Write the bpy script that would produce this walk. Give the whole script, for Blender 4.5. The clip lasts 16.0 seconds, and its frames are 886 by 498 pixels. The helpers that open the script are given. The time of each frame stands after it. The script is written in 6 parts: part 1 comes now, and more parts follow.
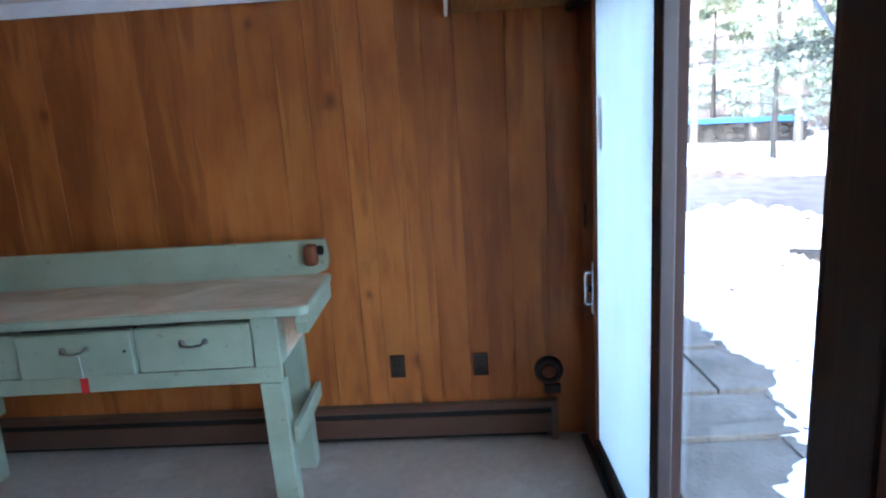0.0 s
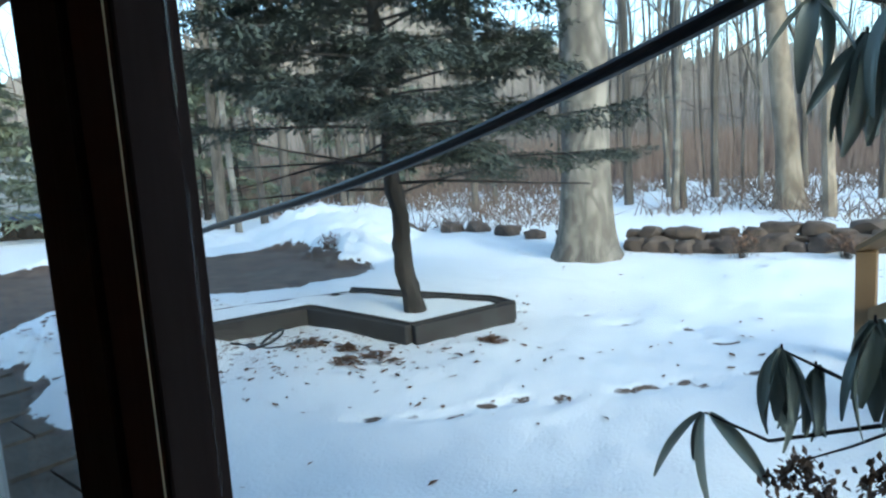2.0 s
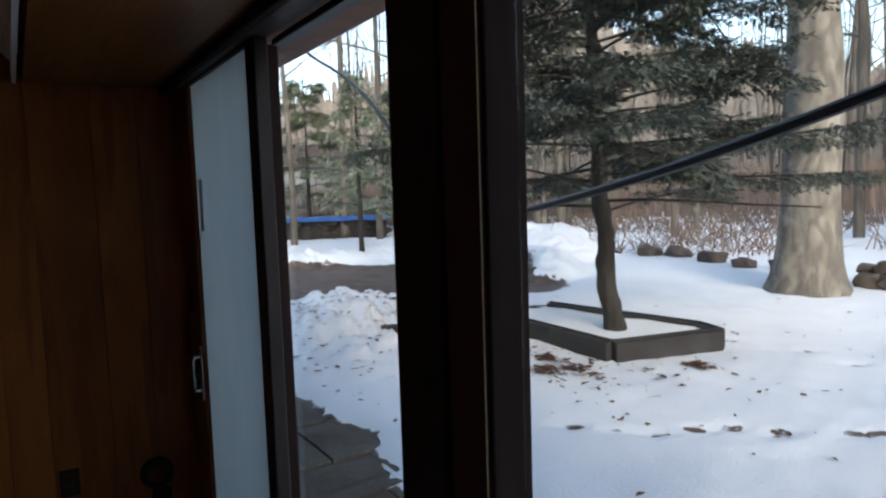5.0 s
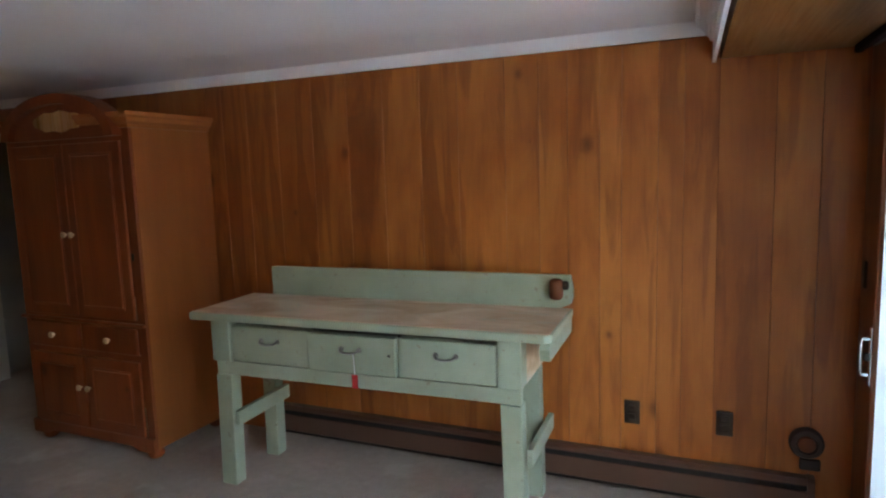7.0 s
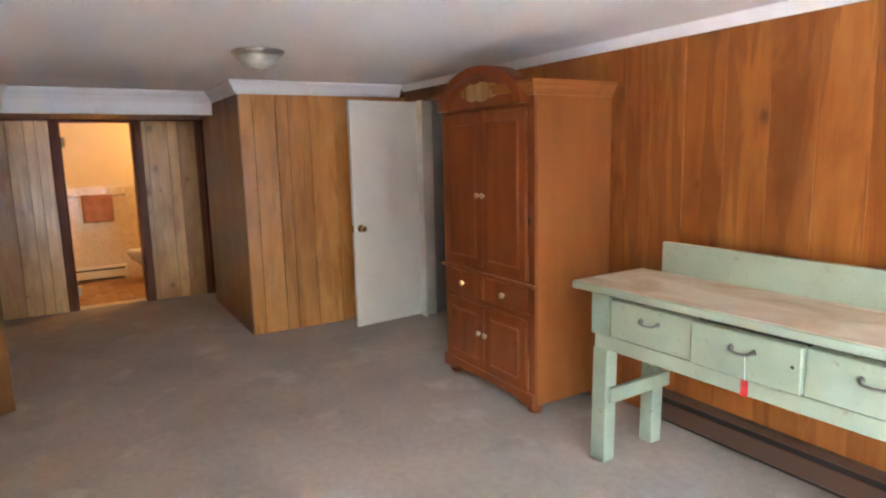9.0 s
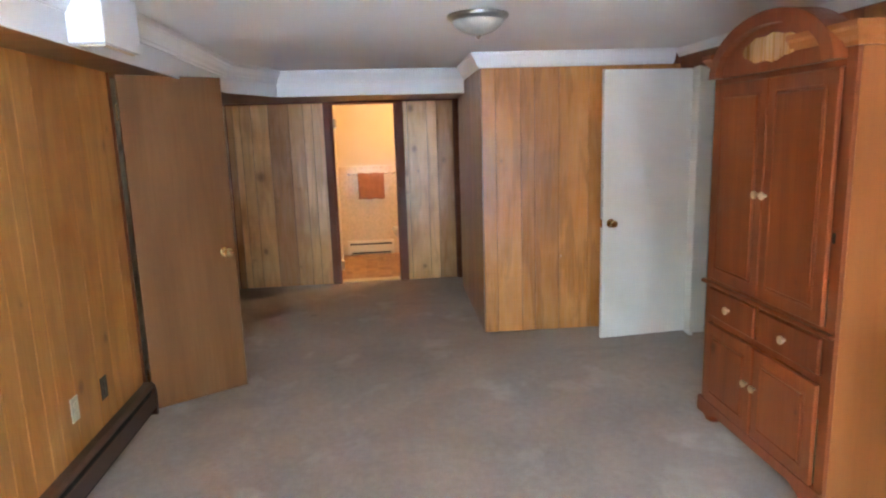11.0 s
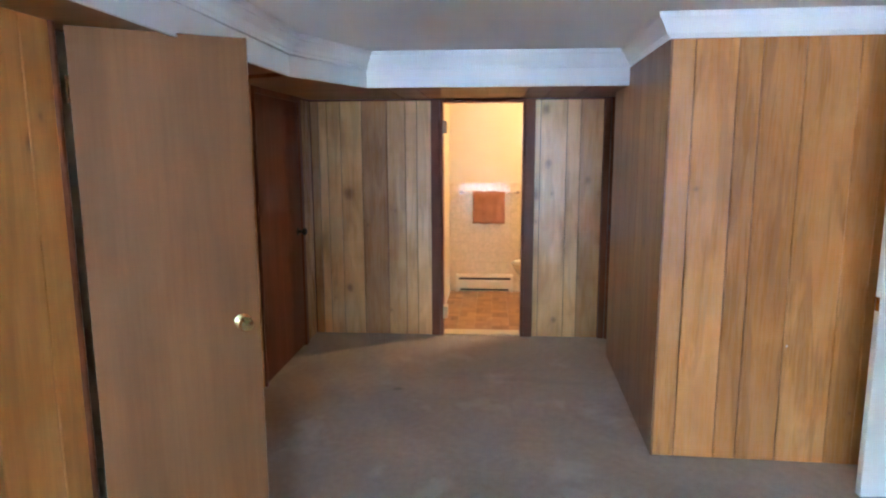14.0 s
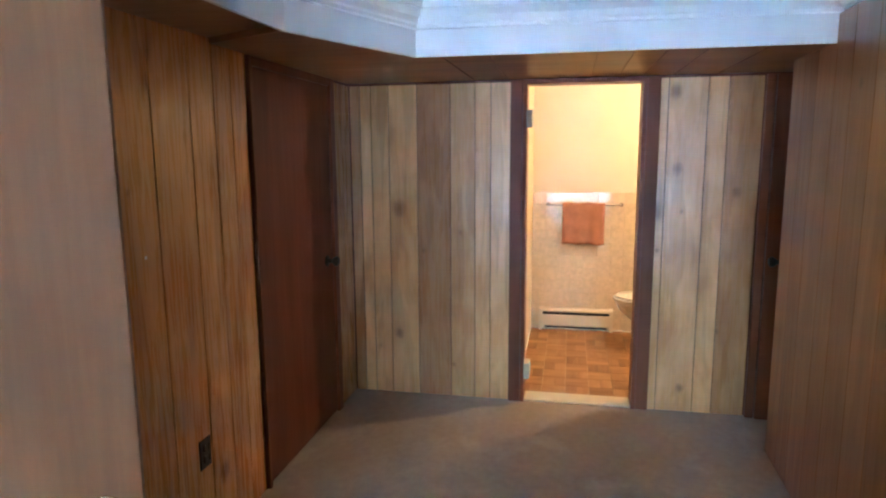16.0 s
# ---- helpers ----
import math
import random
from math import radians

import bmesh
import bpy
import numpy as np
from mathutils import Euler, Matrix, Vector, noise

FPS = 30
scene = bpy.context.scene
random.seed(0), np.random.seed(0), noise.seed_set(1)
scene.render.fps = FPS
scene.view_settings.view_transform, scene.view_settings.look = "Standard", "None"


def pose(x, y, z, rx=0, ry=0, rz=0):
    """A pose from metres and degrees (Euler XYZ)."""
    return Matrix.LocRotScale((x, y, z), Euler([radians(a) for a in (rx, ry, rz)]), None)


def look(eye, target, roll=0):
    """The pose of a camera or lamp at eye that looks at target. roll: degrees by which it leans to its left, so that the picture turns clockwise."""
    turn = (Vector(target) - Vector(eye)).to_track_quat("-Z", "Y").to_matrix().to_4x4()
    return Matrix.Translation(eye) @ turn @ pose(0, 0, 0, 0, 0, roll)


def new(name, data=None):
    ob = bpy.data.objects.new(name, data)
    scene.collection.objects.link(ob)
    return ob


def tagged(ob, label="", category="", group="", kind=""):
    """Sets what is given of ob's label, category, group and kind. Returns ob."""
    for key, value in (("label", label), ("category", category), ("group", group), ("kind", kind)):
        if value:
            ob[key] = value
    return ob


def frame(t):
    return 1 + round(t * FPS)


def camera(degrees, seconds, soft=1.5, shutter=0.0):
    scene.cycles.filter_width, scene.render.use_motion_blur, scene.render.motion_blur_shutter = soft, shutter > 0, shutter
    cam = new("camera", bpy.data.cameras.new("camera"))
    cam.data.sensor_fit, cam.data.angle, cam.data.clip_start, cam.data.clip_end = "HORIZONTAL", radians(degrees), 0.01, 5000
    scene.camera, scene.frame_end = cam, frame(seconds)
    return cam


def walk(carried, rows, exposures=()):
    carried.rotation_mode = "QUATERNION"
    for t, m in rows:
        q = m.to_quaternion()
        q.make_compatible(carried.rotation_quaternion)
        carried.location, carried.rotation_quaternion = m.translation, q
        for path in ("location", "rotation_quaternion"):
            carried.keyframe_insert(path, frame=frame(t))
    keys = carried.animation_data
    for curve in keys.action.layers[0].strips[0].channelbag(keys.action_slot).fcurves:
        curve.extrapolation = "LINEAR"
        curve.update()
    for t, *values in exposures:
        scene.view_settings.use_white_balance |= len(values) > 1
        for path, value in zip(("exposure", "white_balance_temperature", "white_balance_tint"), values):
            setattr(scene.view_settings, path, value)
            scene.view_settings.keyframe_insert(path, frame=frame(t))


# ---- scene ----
cam = camera(70.0, 16.0, 2.2)
PATH = [
    (0, (0.84, 0.099, 1.582), (0.806, 2.054, 1.162), -3.5),
    (0.5, (0.749, -0.016, 1.573), (1.245, 1.883, 1.193), -3.4),
    (1, (0.893, 0.018, 1.561), (1.775, 1.778, 1.207), -3.7),
    (1.5, (0.998, 0.018, 1.569), (2.224, 1.566, 1.253), -3.8),
    (2, (1.09, 0.04, 1.543), (2.62, 1.301, 1.284), -3.7),
    (2.5, (1.12, 0.09, 1.498), (2.848, 1.077, 1.3), -3.2),
    (3, (1.225, 0.09, 1.482), (3.03, 0.936, 1.324), -3.1),
    (5.5, (0.775, 0.024, 1.53), (1.435, 1.899, 1.312), -0.7),
    (6, (0.833, 0.117, 1.571), (0.935, 2.096, 1.301), -0.2),
    (6.5, (0.909, 0.055, 1.574), (0.49, 1.992, 1.308), -1.4),
    (7, (0.778, -0.037, 1.565), (0.052, 1.81, 1.318), -1.8),
    (7.5, (0.839, -0.012, 1.546), (-0.229, 1.661, 1.297), -2.2),
    (8, (0.825, -0.045, 1.555), (-0.489, 1.439, 1.289), -2.0),
    (8.5, (0.791, 0.066, 1.563), (-0.731, 1.332, 1.272), -1.7),
    (9, (0.715, 0.194, 1.557), (-0.954, 1.25, 1.247), -1.4),
    (9.5, (0.666, 0.271, 1.569), (-1.115, 1.117, 1.236), -0.6),
    (10, (0.517, 0.501, 1.581), (-1.354, 1.111, 1.225), -1.5),
    (12.5, (-0.598, 0.879, 1.578), (-2.569, 0.795, 1.249), 0.1),
    (13, (-0.907, 0.837, 1.571), (-2.879, 0.732, 1.25), -0.0),
    (13.5, (-1.234, 0.797, 1.568), (-3.206, 0.686, 1.254), -0.4),
    (14, (-1.571, 0.821, 1.556), (-3.54, 0.669, 1.241), -0.2),
    (14.5, (-1.942, 0.772, 1.573), (-3.908, 0.596, 1.247), -0.6),
    (15, (-2.322, 0.719, 1.555), (-4.285, 0.515, 1.23), -0.5),
    (15.5, (-2.613, 0.692, 1.552), (-4.57, 0.428, 1.233), -0.6),
    (16, (-2.949, 0.683, 1.542), (-4.886, 0.292, 1.234), -0.4),
]
EXPOSURES = [(0, 4.9, 5800, 12), (0.5, 4.0, 5400, 6), (1, 3.1, 5300, 2), (1.5, 2.22, 5600, -1), (2, 1.86, 5950, -2), (3, 1.39, 6250, 1), (5.5, 2.05, 7400, 14), (6, 2.92, 7700, 15), (6.5, 3.95, 7700, 16), (7, 4.95, 7700, 18), (7.5, 5.6, 8000, 18), (8, 6.15, 8200, 18), (9, 6.7, 8000, 18), (10, 6.95, 7400, 16), (12.5, 7.2, 6500, 10), (14, 7.36, 5700, 6), (16, 7.58, 5150, 4)]
walk(cam, [(t, look(eye, target, roll)) for t, eye, target, roll in PATH], EXPOSURES)

# ---- world, daylight, lamps ----
world = bpy.data.worlds.new("sky")
scene.world = world
world.use_nodes = True
wn = world.node_tree
sky = wn.nodes.new("ShaderNodeTexSky")
sky.sky_type, sky.sun_disc = "NISHITA", False
sky.sun_elevation, sky.sun_rotation = radians(24), radians(200)
wn.links.new(sky.outputs[0], wn.nodes["Background"].inputs[0])
wn.nodes["Background"].inputs[1].default_value = 0.15

sun = new("sun", bpy.data.lights.new("sun", "SUN"))
sun.data.energy, sun.data.angle, sun.data.color = 0.6, radians(25), (1.0, 0.93, 0.84)
sun.matrix_world = look((0, 0, 10), (0 + 3.4, 10 * 0.9, 10 - 4.6))


bath_lamp = new("bathroom_bulb", bpy.data.lights.new("bathroom_bulb", "POINT"))
bath_lamp.data.energy, bath_lamp.data.color, bath_lamp.data.shadow_soft_size = 0.27, (1.0, 0.70, 0.40), 0.08
bath_lamp.location = (-7.5, 1.72, 2.0)


# ---- materials ----
def shader(name, rough=0.5, metal=0.0, base=(0.5, 0.5, 0.5)):
    m = bpy.data.materials.new(name)
    m.use_nodes = True
    b = m.node_tree.nodes["Principled BSDF"]
    b.inputs["Base Color"].default_value = (*base, 1)
    b.inputs["Roughness"].default_value, b.inputs["Metallic"].default_value = rough, metal
    return m, m.node_tree, b


def coords(nt, scale, spread=0.0):
    tc = nt.nodes.new("ShaderNodeTexCoord")
    mp = nt.nodes.new("ShaderNodeMapping")
    mp.inputs["Scale"].default_value = scale
    nt.links.new(tc.outputs["Object"], mp.inputs["Vector"])
    if spread:
        info = nt.nodes.new("ShaderNodeObjectInfo")
        mul = nt.nodes.new("ShaderNodeMath")
        mul.operation = "MULTIPLY"
        mul.inputs[1].default_value = spread
        nt.links.new(info.outputs["Random"], mul.inputs[0])
        cmb = nt.nodes.new("ShaderNodeCombineXYZ")
        for k in range(3):
            nt.links.new(mul.outputs[0], cmb.inputs[k])
        nt.links.new(cmb.outputs[0], mp.inputs["Location"])
    return mp.outputs["Vector"]


def noise_tex(nt, vec, scale, detail=5.0, distortion=0.0, rough=0.55):
    n = nt.nodes.new("ShaderNodeTexNoise")
    n.inputs["Scale"].default_value, n.inputs["Detail"].default_value = scale, detail
    n.inputs["Distortion"].default_value, n.inputs["Roughness"].default_value = distortion, rough
    nt.links.new(vec, n.inputs["Vector"])
    return n.outputs["Fac"]


def ramp(nt, fac, stops):
    r = nt.nodes.new("ShaderNodeValToRGB")
    els = r.color_ramp.elements
    while len(els) < len(stops):
        els.new(0.5)
    for e, (p, c) in zip(els, stops):
        e.position, e.color = p, (*c, 1) if len(c) == 3 else c
    nt.links.new(fac, r.inputs["Fac"])
    return r.outputs["Color"]


def mix(nt, fac, a, b, mode="MIX"):
    n = nt.nodes.new("ShaderNodeMix")
    n.data_type, n.blend_type = "RGBA", mode
    for sock, v in ((n.inputs[0], fac), (n.inputs[6], a), (n.inputs[7], b)):
        if hasattr(v, "is_output"):
            nt.links.new(v, sock)
        elif isinstance(v, (int, float)):
            sock.default_value = v
        else:
            sock.default_value = (*v, 1)
    return n.outputs[2]


def bump(nt, bsdf, height, strength, distance=0.002):
    n = nt.nodes.new("ShaderNodeBump")
    n.inputs["Strength"].default_value, n.inputs["Distance"].default_value = strength, distance
    nt.links.new(height, n.inputs["Height"])
    nt.links.new(n.outputs[0], bsdf.inputs["Normal"])


def wood(name, dark, mid, light, rough=0.4, axis=2, vary=0.25, knots=0.0, fine=1.0, coat=0.0, figure=0.0, flame=0.0, spec=0.4, chips=0.0):
    """Sawn wood: cloudy figure, fine grain along the axis, board to board tone, and knots."""
    m, nt, b = shader(name, rough)
    sc = [6.0, 6.0, 6.0]
    sc[axis] = 0.8 + figure
    v = coords(nt, sc, 31.0)
    broad = noise_tex(nt, v, 1.0, 3, 0.5 + 0.5 * figure)
    cloud = noise_tex(nt, coords(nt, (3.5, 3.5, 2.2), 23.0), 1.0, 3, 0.3)
    broad = mix(nt, 0.2 + 0.3 * figure, broad, cloud)
    sc2 = [70.0, 70.0, 70.0]
    sc2[axis] = 3.0
    grain = noise_tex(nt, coords(nt, sc2, 17.0), 1.0, 5, 0.4)
    col = ramp(nt, broad, [(0.3, dark), (0.5, mid), (0.7, light)])
    if flame:
        sf = [15.0, 15.0, 15.0]
        sf[axis] = 1.7
        fl_ = noise_tex(nt, coords(nt, sf, 47.0), 0.6, 4, 0.7)
        col = mix(nt, ramp(nt, fl_, [(0.52, (0, 0, 0)), (0.60, (flame, flame, flame)), (0.75, (flame * 0.6,) * 3)]), col, [c * 0.62 + m_ * 0.12 for c, m_ in zip(dark, mid)])
    g = ramp(nt, grain, [(0.3, (0.9, 0.86, 0.82)), (0.62, (1.03, 1.02, 1.01))])
    col = mix(nt, 0.7 * fine, col, g, "MULTIPLY")
    info = nt.nodes.new("ShaderNodeObjectInfo")
    tone = ramp(nt, info.outputs["Random"], [(0.0, (1 - vary, 1 - vary * 1.25, 1 - vary * 1.35)), (0.5, (1, 1, 1)), (1.0, (1 + vary * 0.5, 1 + vary * 0.6, 1 + vary * 0.7))])
    col = mix(nt, 1.0, col, tone, "MULTIPLY")
    if knots:
        tc = nt.nodes.new("ShaderNodeTexCoord")
        sep = nt.nodes.new("ShaderNodeSeparateXYZ")
        nt.links.new(tc.outputs["Object"], sep.inputs[0])
        add = nt.nodes.new("ShaderNodeMath")
        nt.links.new(sep.outputs[0], add.inputs[0])
        nt.links.new(sep.outputs[1], add.inputs[1])
        wob = noise_tex(nt, tc.outputs["Object"], 9.0, 3)
        cmb = nt.nodes.new("ShaderNodeCombineXYZ")
        nt.links.new(add.outputs[0], cmb.inputs[0])
        zs = nt.nodes.new("ShaderNodeMath")
        zs.operation = "MULTIPLY_ADD"
        zs.inputs[1].default_value = 0.75
        off = nt.nodes.new("ShaderNodeMath")
        off.operation = "MULTIPLY"
        off.inputs[1].default_value = 13.0
        nt.links.new(info.outputs["Random"], off.inputs[0])
        nt.links.new(sep.outputs[2], zs.inputs[0])
        nt.links.new(off.outputs[0], zs.inputs[2])
        nt.links.new(zs.outputs[0], cmb.inputs[1])
        vor = nt.nodes.new("ShaderNodeTexVoronoi")
        vor.voronoi_dimensions = "2D"
        vor.inputs["Scale"].default_value = 3.0
        nt.links.new(cmb.outputs[0], vor.inputs["Vector"])
        dist = mix(nt, 0.12, vor.outputs["Distance"], wob)
        grow_ = nt.nodes.new("ShaderNodeMath")
        grow_.operation = "MULTIPLY_ADD"
        grow_.inputs[1].default_value, grow_.inputs[2].default_value = 1.6, 0.75
        cell = nt.nodes.new("ShaderNodeSeparateXYZ")
        nt.links.new(vor.outputs["Color"], cell.inputs[0])
        nt.links.new(cell.outputs[1], grow_.inputs[0])
        size_ = nt.nodes.new("ShaderNodeMath")
        size_.operation = "MULTIPLY"
        nt.links.new(dist, size_.inputs[0])
        nt.links.new(grow_.outputs[0], size_.inputs[1])
        dist = size_.outputs[0]
        core = ramp(nt, dist, [(0.05, (0.7, 0.7, 0.7)), (0.05 + 0.05 * knots, (0.5, 0.5, 0.5)), (0.09 + 0.07 * knots, (0, 0, 0))])
        halo = ramp(nt, dist, [(0.08, (0.4, 0.4, 0.4)), (0.10 + 0.16 * knots, (0, 0, 0))])
        pick = nt.nodes.new("ShaderNodeMath")
        pick.operation = "GREATER_THAN"
        pick.inputs[1].default_value = 0.5 if knots < 1 else 0.2
        nt.links.new(cell.outputs[0], pick.inputs[0])
        col = mix(nt, mix(nt, 1.0, halo, pick.outputs[0], "MULTIPLY"), col, [c * 0.8 for c in dark])
        col = mix(nt, mix(nt, 1.0, core, pick.outputs[0], "MULTIPLY"), col, [c * 0.3 for c in dark])
    if chips:
        cv = nt.nodes.new("ShaderNodeTexVoronoi")
        cv.inputs["Scale"].default_value = 2.6
        nt.links.new(coords(nt, (1, 1, 1), 5.0), cv.inputs["Vector"])
        col = mix(nt, ramp(nt, cv.outputs["Distance"], [(0.012, (chips,) * 3), (0.02, (0, 0, 0))]), col, (0.75, 0.72, 0.66))
    nt.links.new(col, b.inputs["Base Color"])
    r = ramp(nt, grain, [(0.2, (rough + 0.1,) * 3), (0.8, (rough - 0.06,) * 3)])
    nt.links.new(r, b.inputs["Roughness"])
    b.inputs["Specular IOR Level"].default_value = spec
    b.inputs["Coat Weight"].default_value, b.inputs["Coat Roughness"].default_value = coat, 0.22
    bump(nt, b, grain, 0.2, 0.001)
    return m


def paint(name, base, rough=0.5, dirt=0.12, scale=3.0, relief=0.15):
    m, nt, b = shader(name, rough)
    v = coords(nt, (1, 1, 1), 5.0)
    big = noise_tex(nt, v, scale, 4)
    small = noise_tex(nt, v, scale * 40, 4)
    col = ramp(nt, big, [(0.3, [c * (1 - dirt) for c in base]), (0.7, base)])
    nt.links.new(col, b.inputs["Base Color"])
    bump(nt, b, small, relief, 0.001)
    return m


def plain(name, base, rough=0.5, metal=0.0):
    m, nt, b = shader(name, rough, metal)
    v = coords(nt, (1, 1, 1), 5.0)
    n = noise_tex(nt, v, 25, 4)
    nt.links.new(ramp(nt, n, [(0.3, [c * 0.82 for c in base]), (0.7, base)]), b.inputs["Base Color"])
    return m


AMBER = wood("amber_pine", (0.295, 0.079, 0.016), (0.435, 0.136, 0.028), (0.535, 0.19, 0.044), 0.42, vary=0.22, knots=0.8, figure=0.6, flame=0.6)
# Amber pine darkened: the shade under the soffits is put into its colour.
AMBER_SHADED = wood("amber_pine_shaded", (0.17, 0.06, 0.015), (0.26, 0.10, 0.025), (0.34, 0.14, 0.04), 0.4, axis=1, vary=0.15)
HONEY = wood("honey_birch", (0.50, 0.197, 0.054), (0.65, 0.282, 0.083), (0.75, 0.36, 0.12), 0.26, vary=0.14, knots=0.7, coat=0.4, figure=1.0, flame=0.55, chips=0.8)
# Honey boards again, with the passage side's shade put into their colour.
HONEY_SHADED = wood("honey_birch_shaded", (0.20, 0.082, 0.026), (0.27, 0.118, 0.042), (0.33, 0.155, 0.06), 0.35, vary=0.16, knots=0.5, coat=0.3, figure=0.5)
STRAW = wood("straw_pine", (0.49, 0.19, 0.042), (0.62, 0.265, 0.068), (0.71, 0.34, 0.10), 0.36, vary=0.12, knots=0.6, figure=0.8, flame=0.3)
PALE = wood("pale_knotty_pine", (0.57, 0.28, 0.10), (0.74, 0.425, 0.175), (0.84, 0.55, 0.26), 0.26, vary=0.36, knots=1.1, fine=0.5, coat=0.5, figure=1.2, flame=0.4)
WALNUT = wood("walnut_trim", (0.12, 0.036, 0.014), (0.18, 0.058, 0.023), (0.23, 0.08, 0.034), 0.45, vary=0.1, spec=0.22)
MAHOG = wood("mahogany_door", (0.105, 0.026, 0.010), (0.145, 0.038, 0.015), (0.185, 0.05, 0.021), 0.45, vary=0.05, spec=0.22)
LUAN = wood("luan_door", (0.19, 0.082, 0.03), (0.23, 0.102, 0.038), (0.27, 0.122, 0.048), 0.55, vary=0.04, fine=0.9, spec=0.18, chips=0.8)
CHERRY = wood("cherry_pine", (0.17, 0.035, 0.008), (0.25, 0.054, 0.012), (0.31, 0.073, 0.017), 0.38, vary=0.12, knots=0.6, coat=0.15)
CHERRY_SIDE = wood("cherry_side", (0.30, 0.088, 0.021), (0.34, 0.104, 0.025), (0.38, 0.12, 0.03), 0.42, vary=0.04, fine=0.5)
DARKFRAME = wood("dark_bronze_wood", (0.022, 0.012, 0.01), (0.032, 0.018, 0.014), (0.045, 0.026, 0.02), 0.5, vary=0.05)
FRAMEBROWN = wood("window_frame_brown", (0.085, 0.042, 0.032), (0.115, 0.06, 0.046), (0.14, 0.075, 0.058), 0.85, vary=0.05, spec=0.06)
GREYFRAME = wood("window_frame_grey", (0.022, 0.013, 0.011), (0.03, 0.018, 0.015), (0.04, 0.025, 0.021), 0.8, vary=0.05, spec=0.1)
ALU = plain("black_aluminium", (0.03, 0.03, 0.033), 0.4, 0.6)
WHITE = paint("white_trim_paint", (0.86, 0.87, 0.88), 0.4, 0.05)
CEILING = paint("ceiling_white", (0.88, 0.875, 0.87), 0.85, 0.06, 1.2, 0.4)
DOORWHITE = paint("white_door_paint", (0.82, 0.775, 0.70), 0.45, 0.08)
CLOSETWALL = paint("closet_plaster", (0.5, 0.49, 0.46), 0.8, 0.1)
HEATER = paint("brown_heater_enamel", (0.12, 0.055, 0.032), 0.45, 0.2)
CREAM = paint("cream_enamel", (0.80, 0.68, 0.49), 0.4, 0.1)
BLACKPL = plain("dark_outlet_plastic", (0.035, 0.022, 0.016), 0.35)
IVORY = plain("ivory_plastic", (0.75, 0.7, 0.55), 0.35)
BRASS = plain("brass", (0.75, 0.55, 0.25), 0.18, 1.0)
CHROME = plain("chrome", (0.75, 0.75, 0.77), 0.2, 1.0)
# Chrome darkened: the shade beneath the drawer pulls is put into its colour.
SHADED_CHROME = plain("shaded_chrome", (0.34, 0.33, 0.31), 0.34, 1.0)
NICKEL = plain("brushed_nickel", (0.42, 0.39, 0.35), 0.32, 1.0)
DARKMETAL = plain("dark_metal", (0.05, 0.045, 0.04), 0.45, 0.8)
REDTAG = plain("red_tag", (0.6, 0.02, 0.02), 0.4)
# Near-black that stands in for shade inside gaps and slots.
GAP_SHADE = plain("gap_shade", (0.01, 0.009, 0.008), 0.8)
PORCELAIN = plain("porcelain", (0.85, 0.82, 0.75), 0.12)
PLASTERWARM = paint("bathroom_plaster", (0.78, 0.66, 0.46), 0.7, 0.05)
TOWELRED = paint("terracotta_towel", (0.44, 0.19, 0.10), 0.95, 0.2, 14.0, 0.9)
TILE = plain("glazed_tile", (0.80, 0.63, 0.41), 0.14)
GROUT = plain("grout", (0.72, 0.57, 0.37), 0.8)
KNOBWOOD = plain("pale_knob", (0.62, 0.42, 0.27), 0.4)


def carpet_material():
    m, nt, b = shader("grey_beige_carpet", 0.95)
    v = coords(nt, (1, 1, 1))
    big = noise_tex(nt, v, 1.3, 5, 0.4)
    tuft = noise_tex(nt, v, 150, 3)
    mid = noise_tex(nt, v, 22, 4)
    col = ramp(nt, big, [(0.28, (0.385, 0.294, 0.224)), (0.5, (0.453, 0.349, 0.27)), (0.72, (0.513, 0.402, 0.315))])
    col = mix(nt, 0.5, col, ramp(nt, mid, [(0.3, (0.78, 0.76, 0.74)), (0.7, (1.08, 1.08, 1.08))]), "MULTIPLY")
    col = mix(nt, 0.6, col, ramp(nt, tuft, [(0.3, (0.65, 0.63, 0.62)), (0.7, (1.12, 1.12, 1.12))]), "MULTIPLY")
    pale = noise_tex(nt, coords(nt, (2.4, 2.9, 1)), 1.0, 5, 0.15)
    col = mix(nt, ramp(nt, pale, [(0.58, (0, 0, 0)), (0.70, (0.4, 0.4, 0.4))]), col, (0.64, 0.55, 0.46))
    soil = noise_tex(nt, coords(nt, (2.6, 1.5, 1)), 1.0, 5, 0.5)
    col = mix(nt, ramp(nt, soil, [(0.62, (0, 0, 0)), (0.74, (0.4, 0.4, 0.4))]), col, (0.24, 0.185, 0.14))
    spot = nt.nodes.new("ShaderNodeTexVoronoi")
    spot.inputs["Scale"].default_value = 1.1
    nt.links.new(v, spot.inputs["Vector"])
    col = mix(nt, ramp(nt, spot.outputs["Distance"], [(0.02, (0.6, 0.6, 0.6)), (0.045, (0, 0, 0))]), col, (0.14, 0.10, 0.075))
    nt.links.new(col, b.inputs["Base Color"])
    b.inputs["Sheen Weight"].default_value = 0.15
    bump(nt, b, tuft, 0.7, 0.006)
    return m


CARPET = carpet_material()


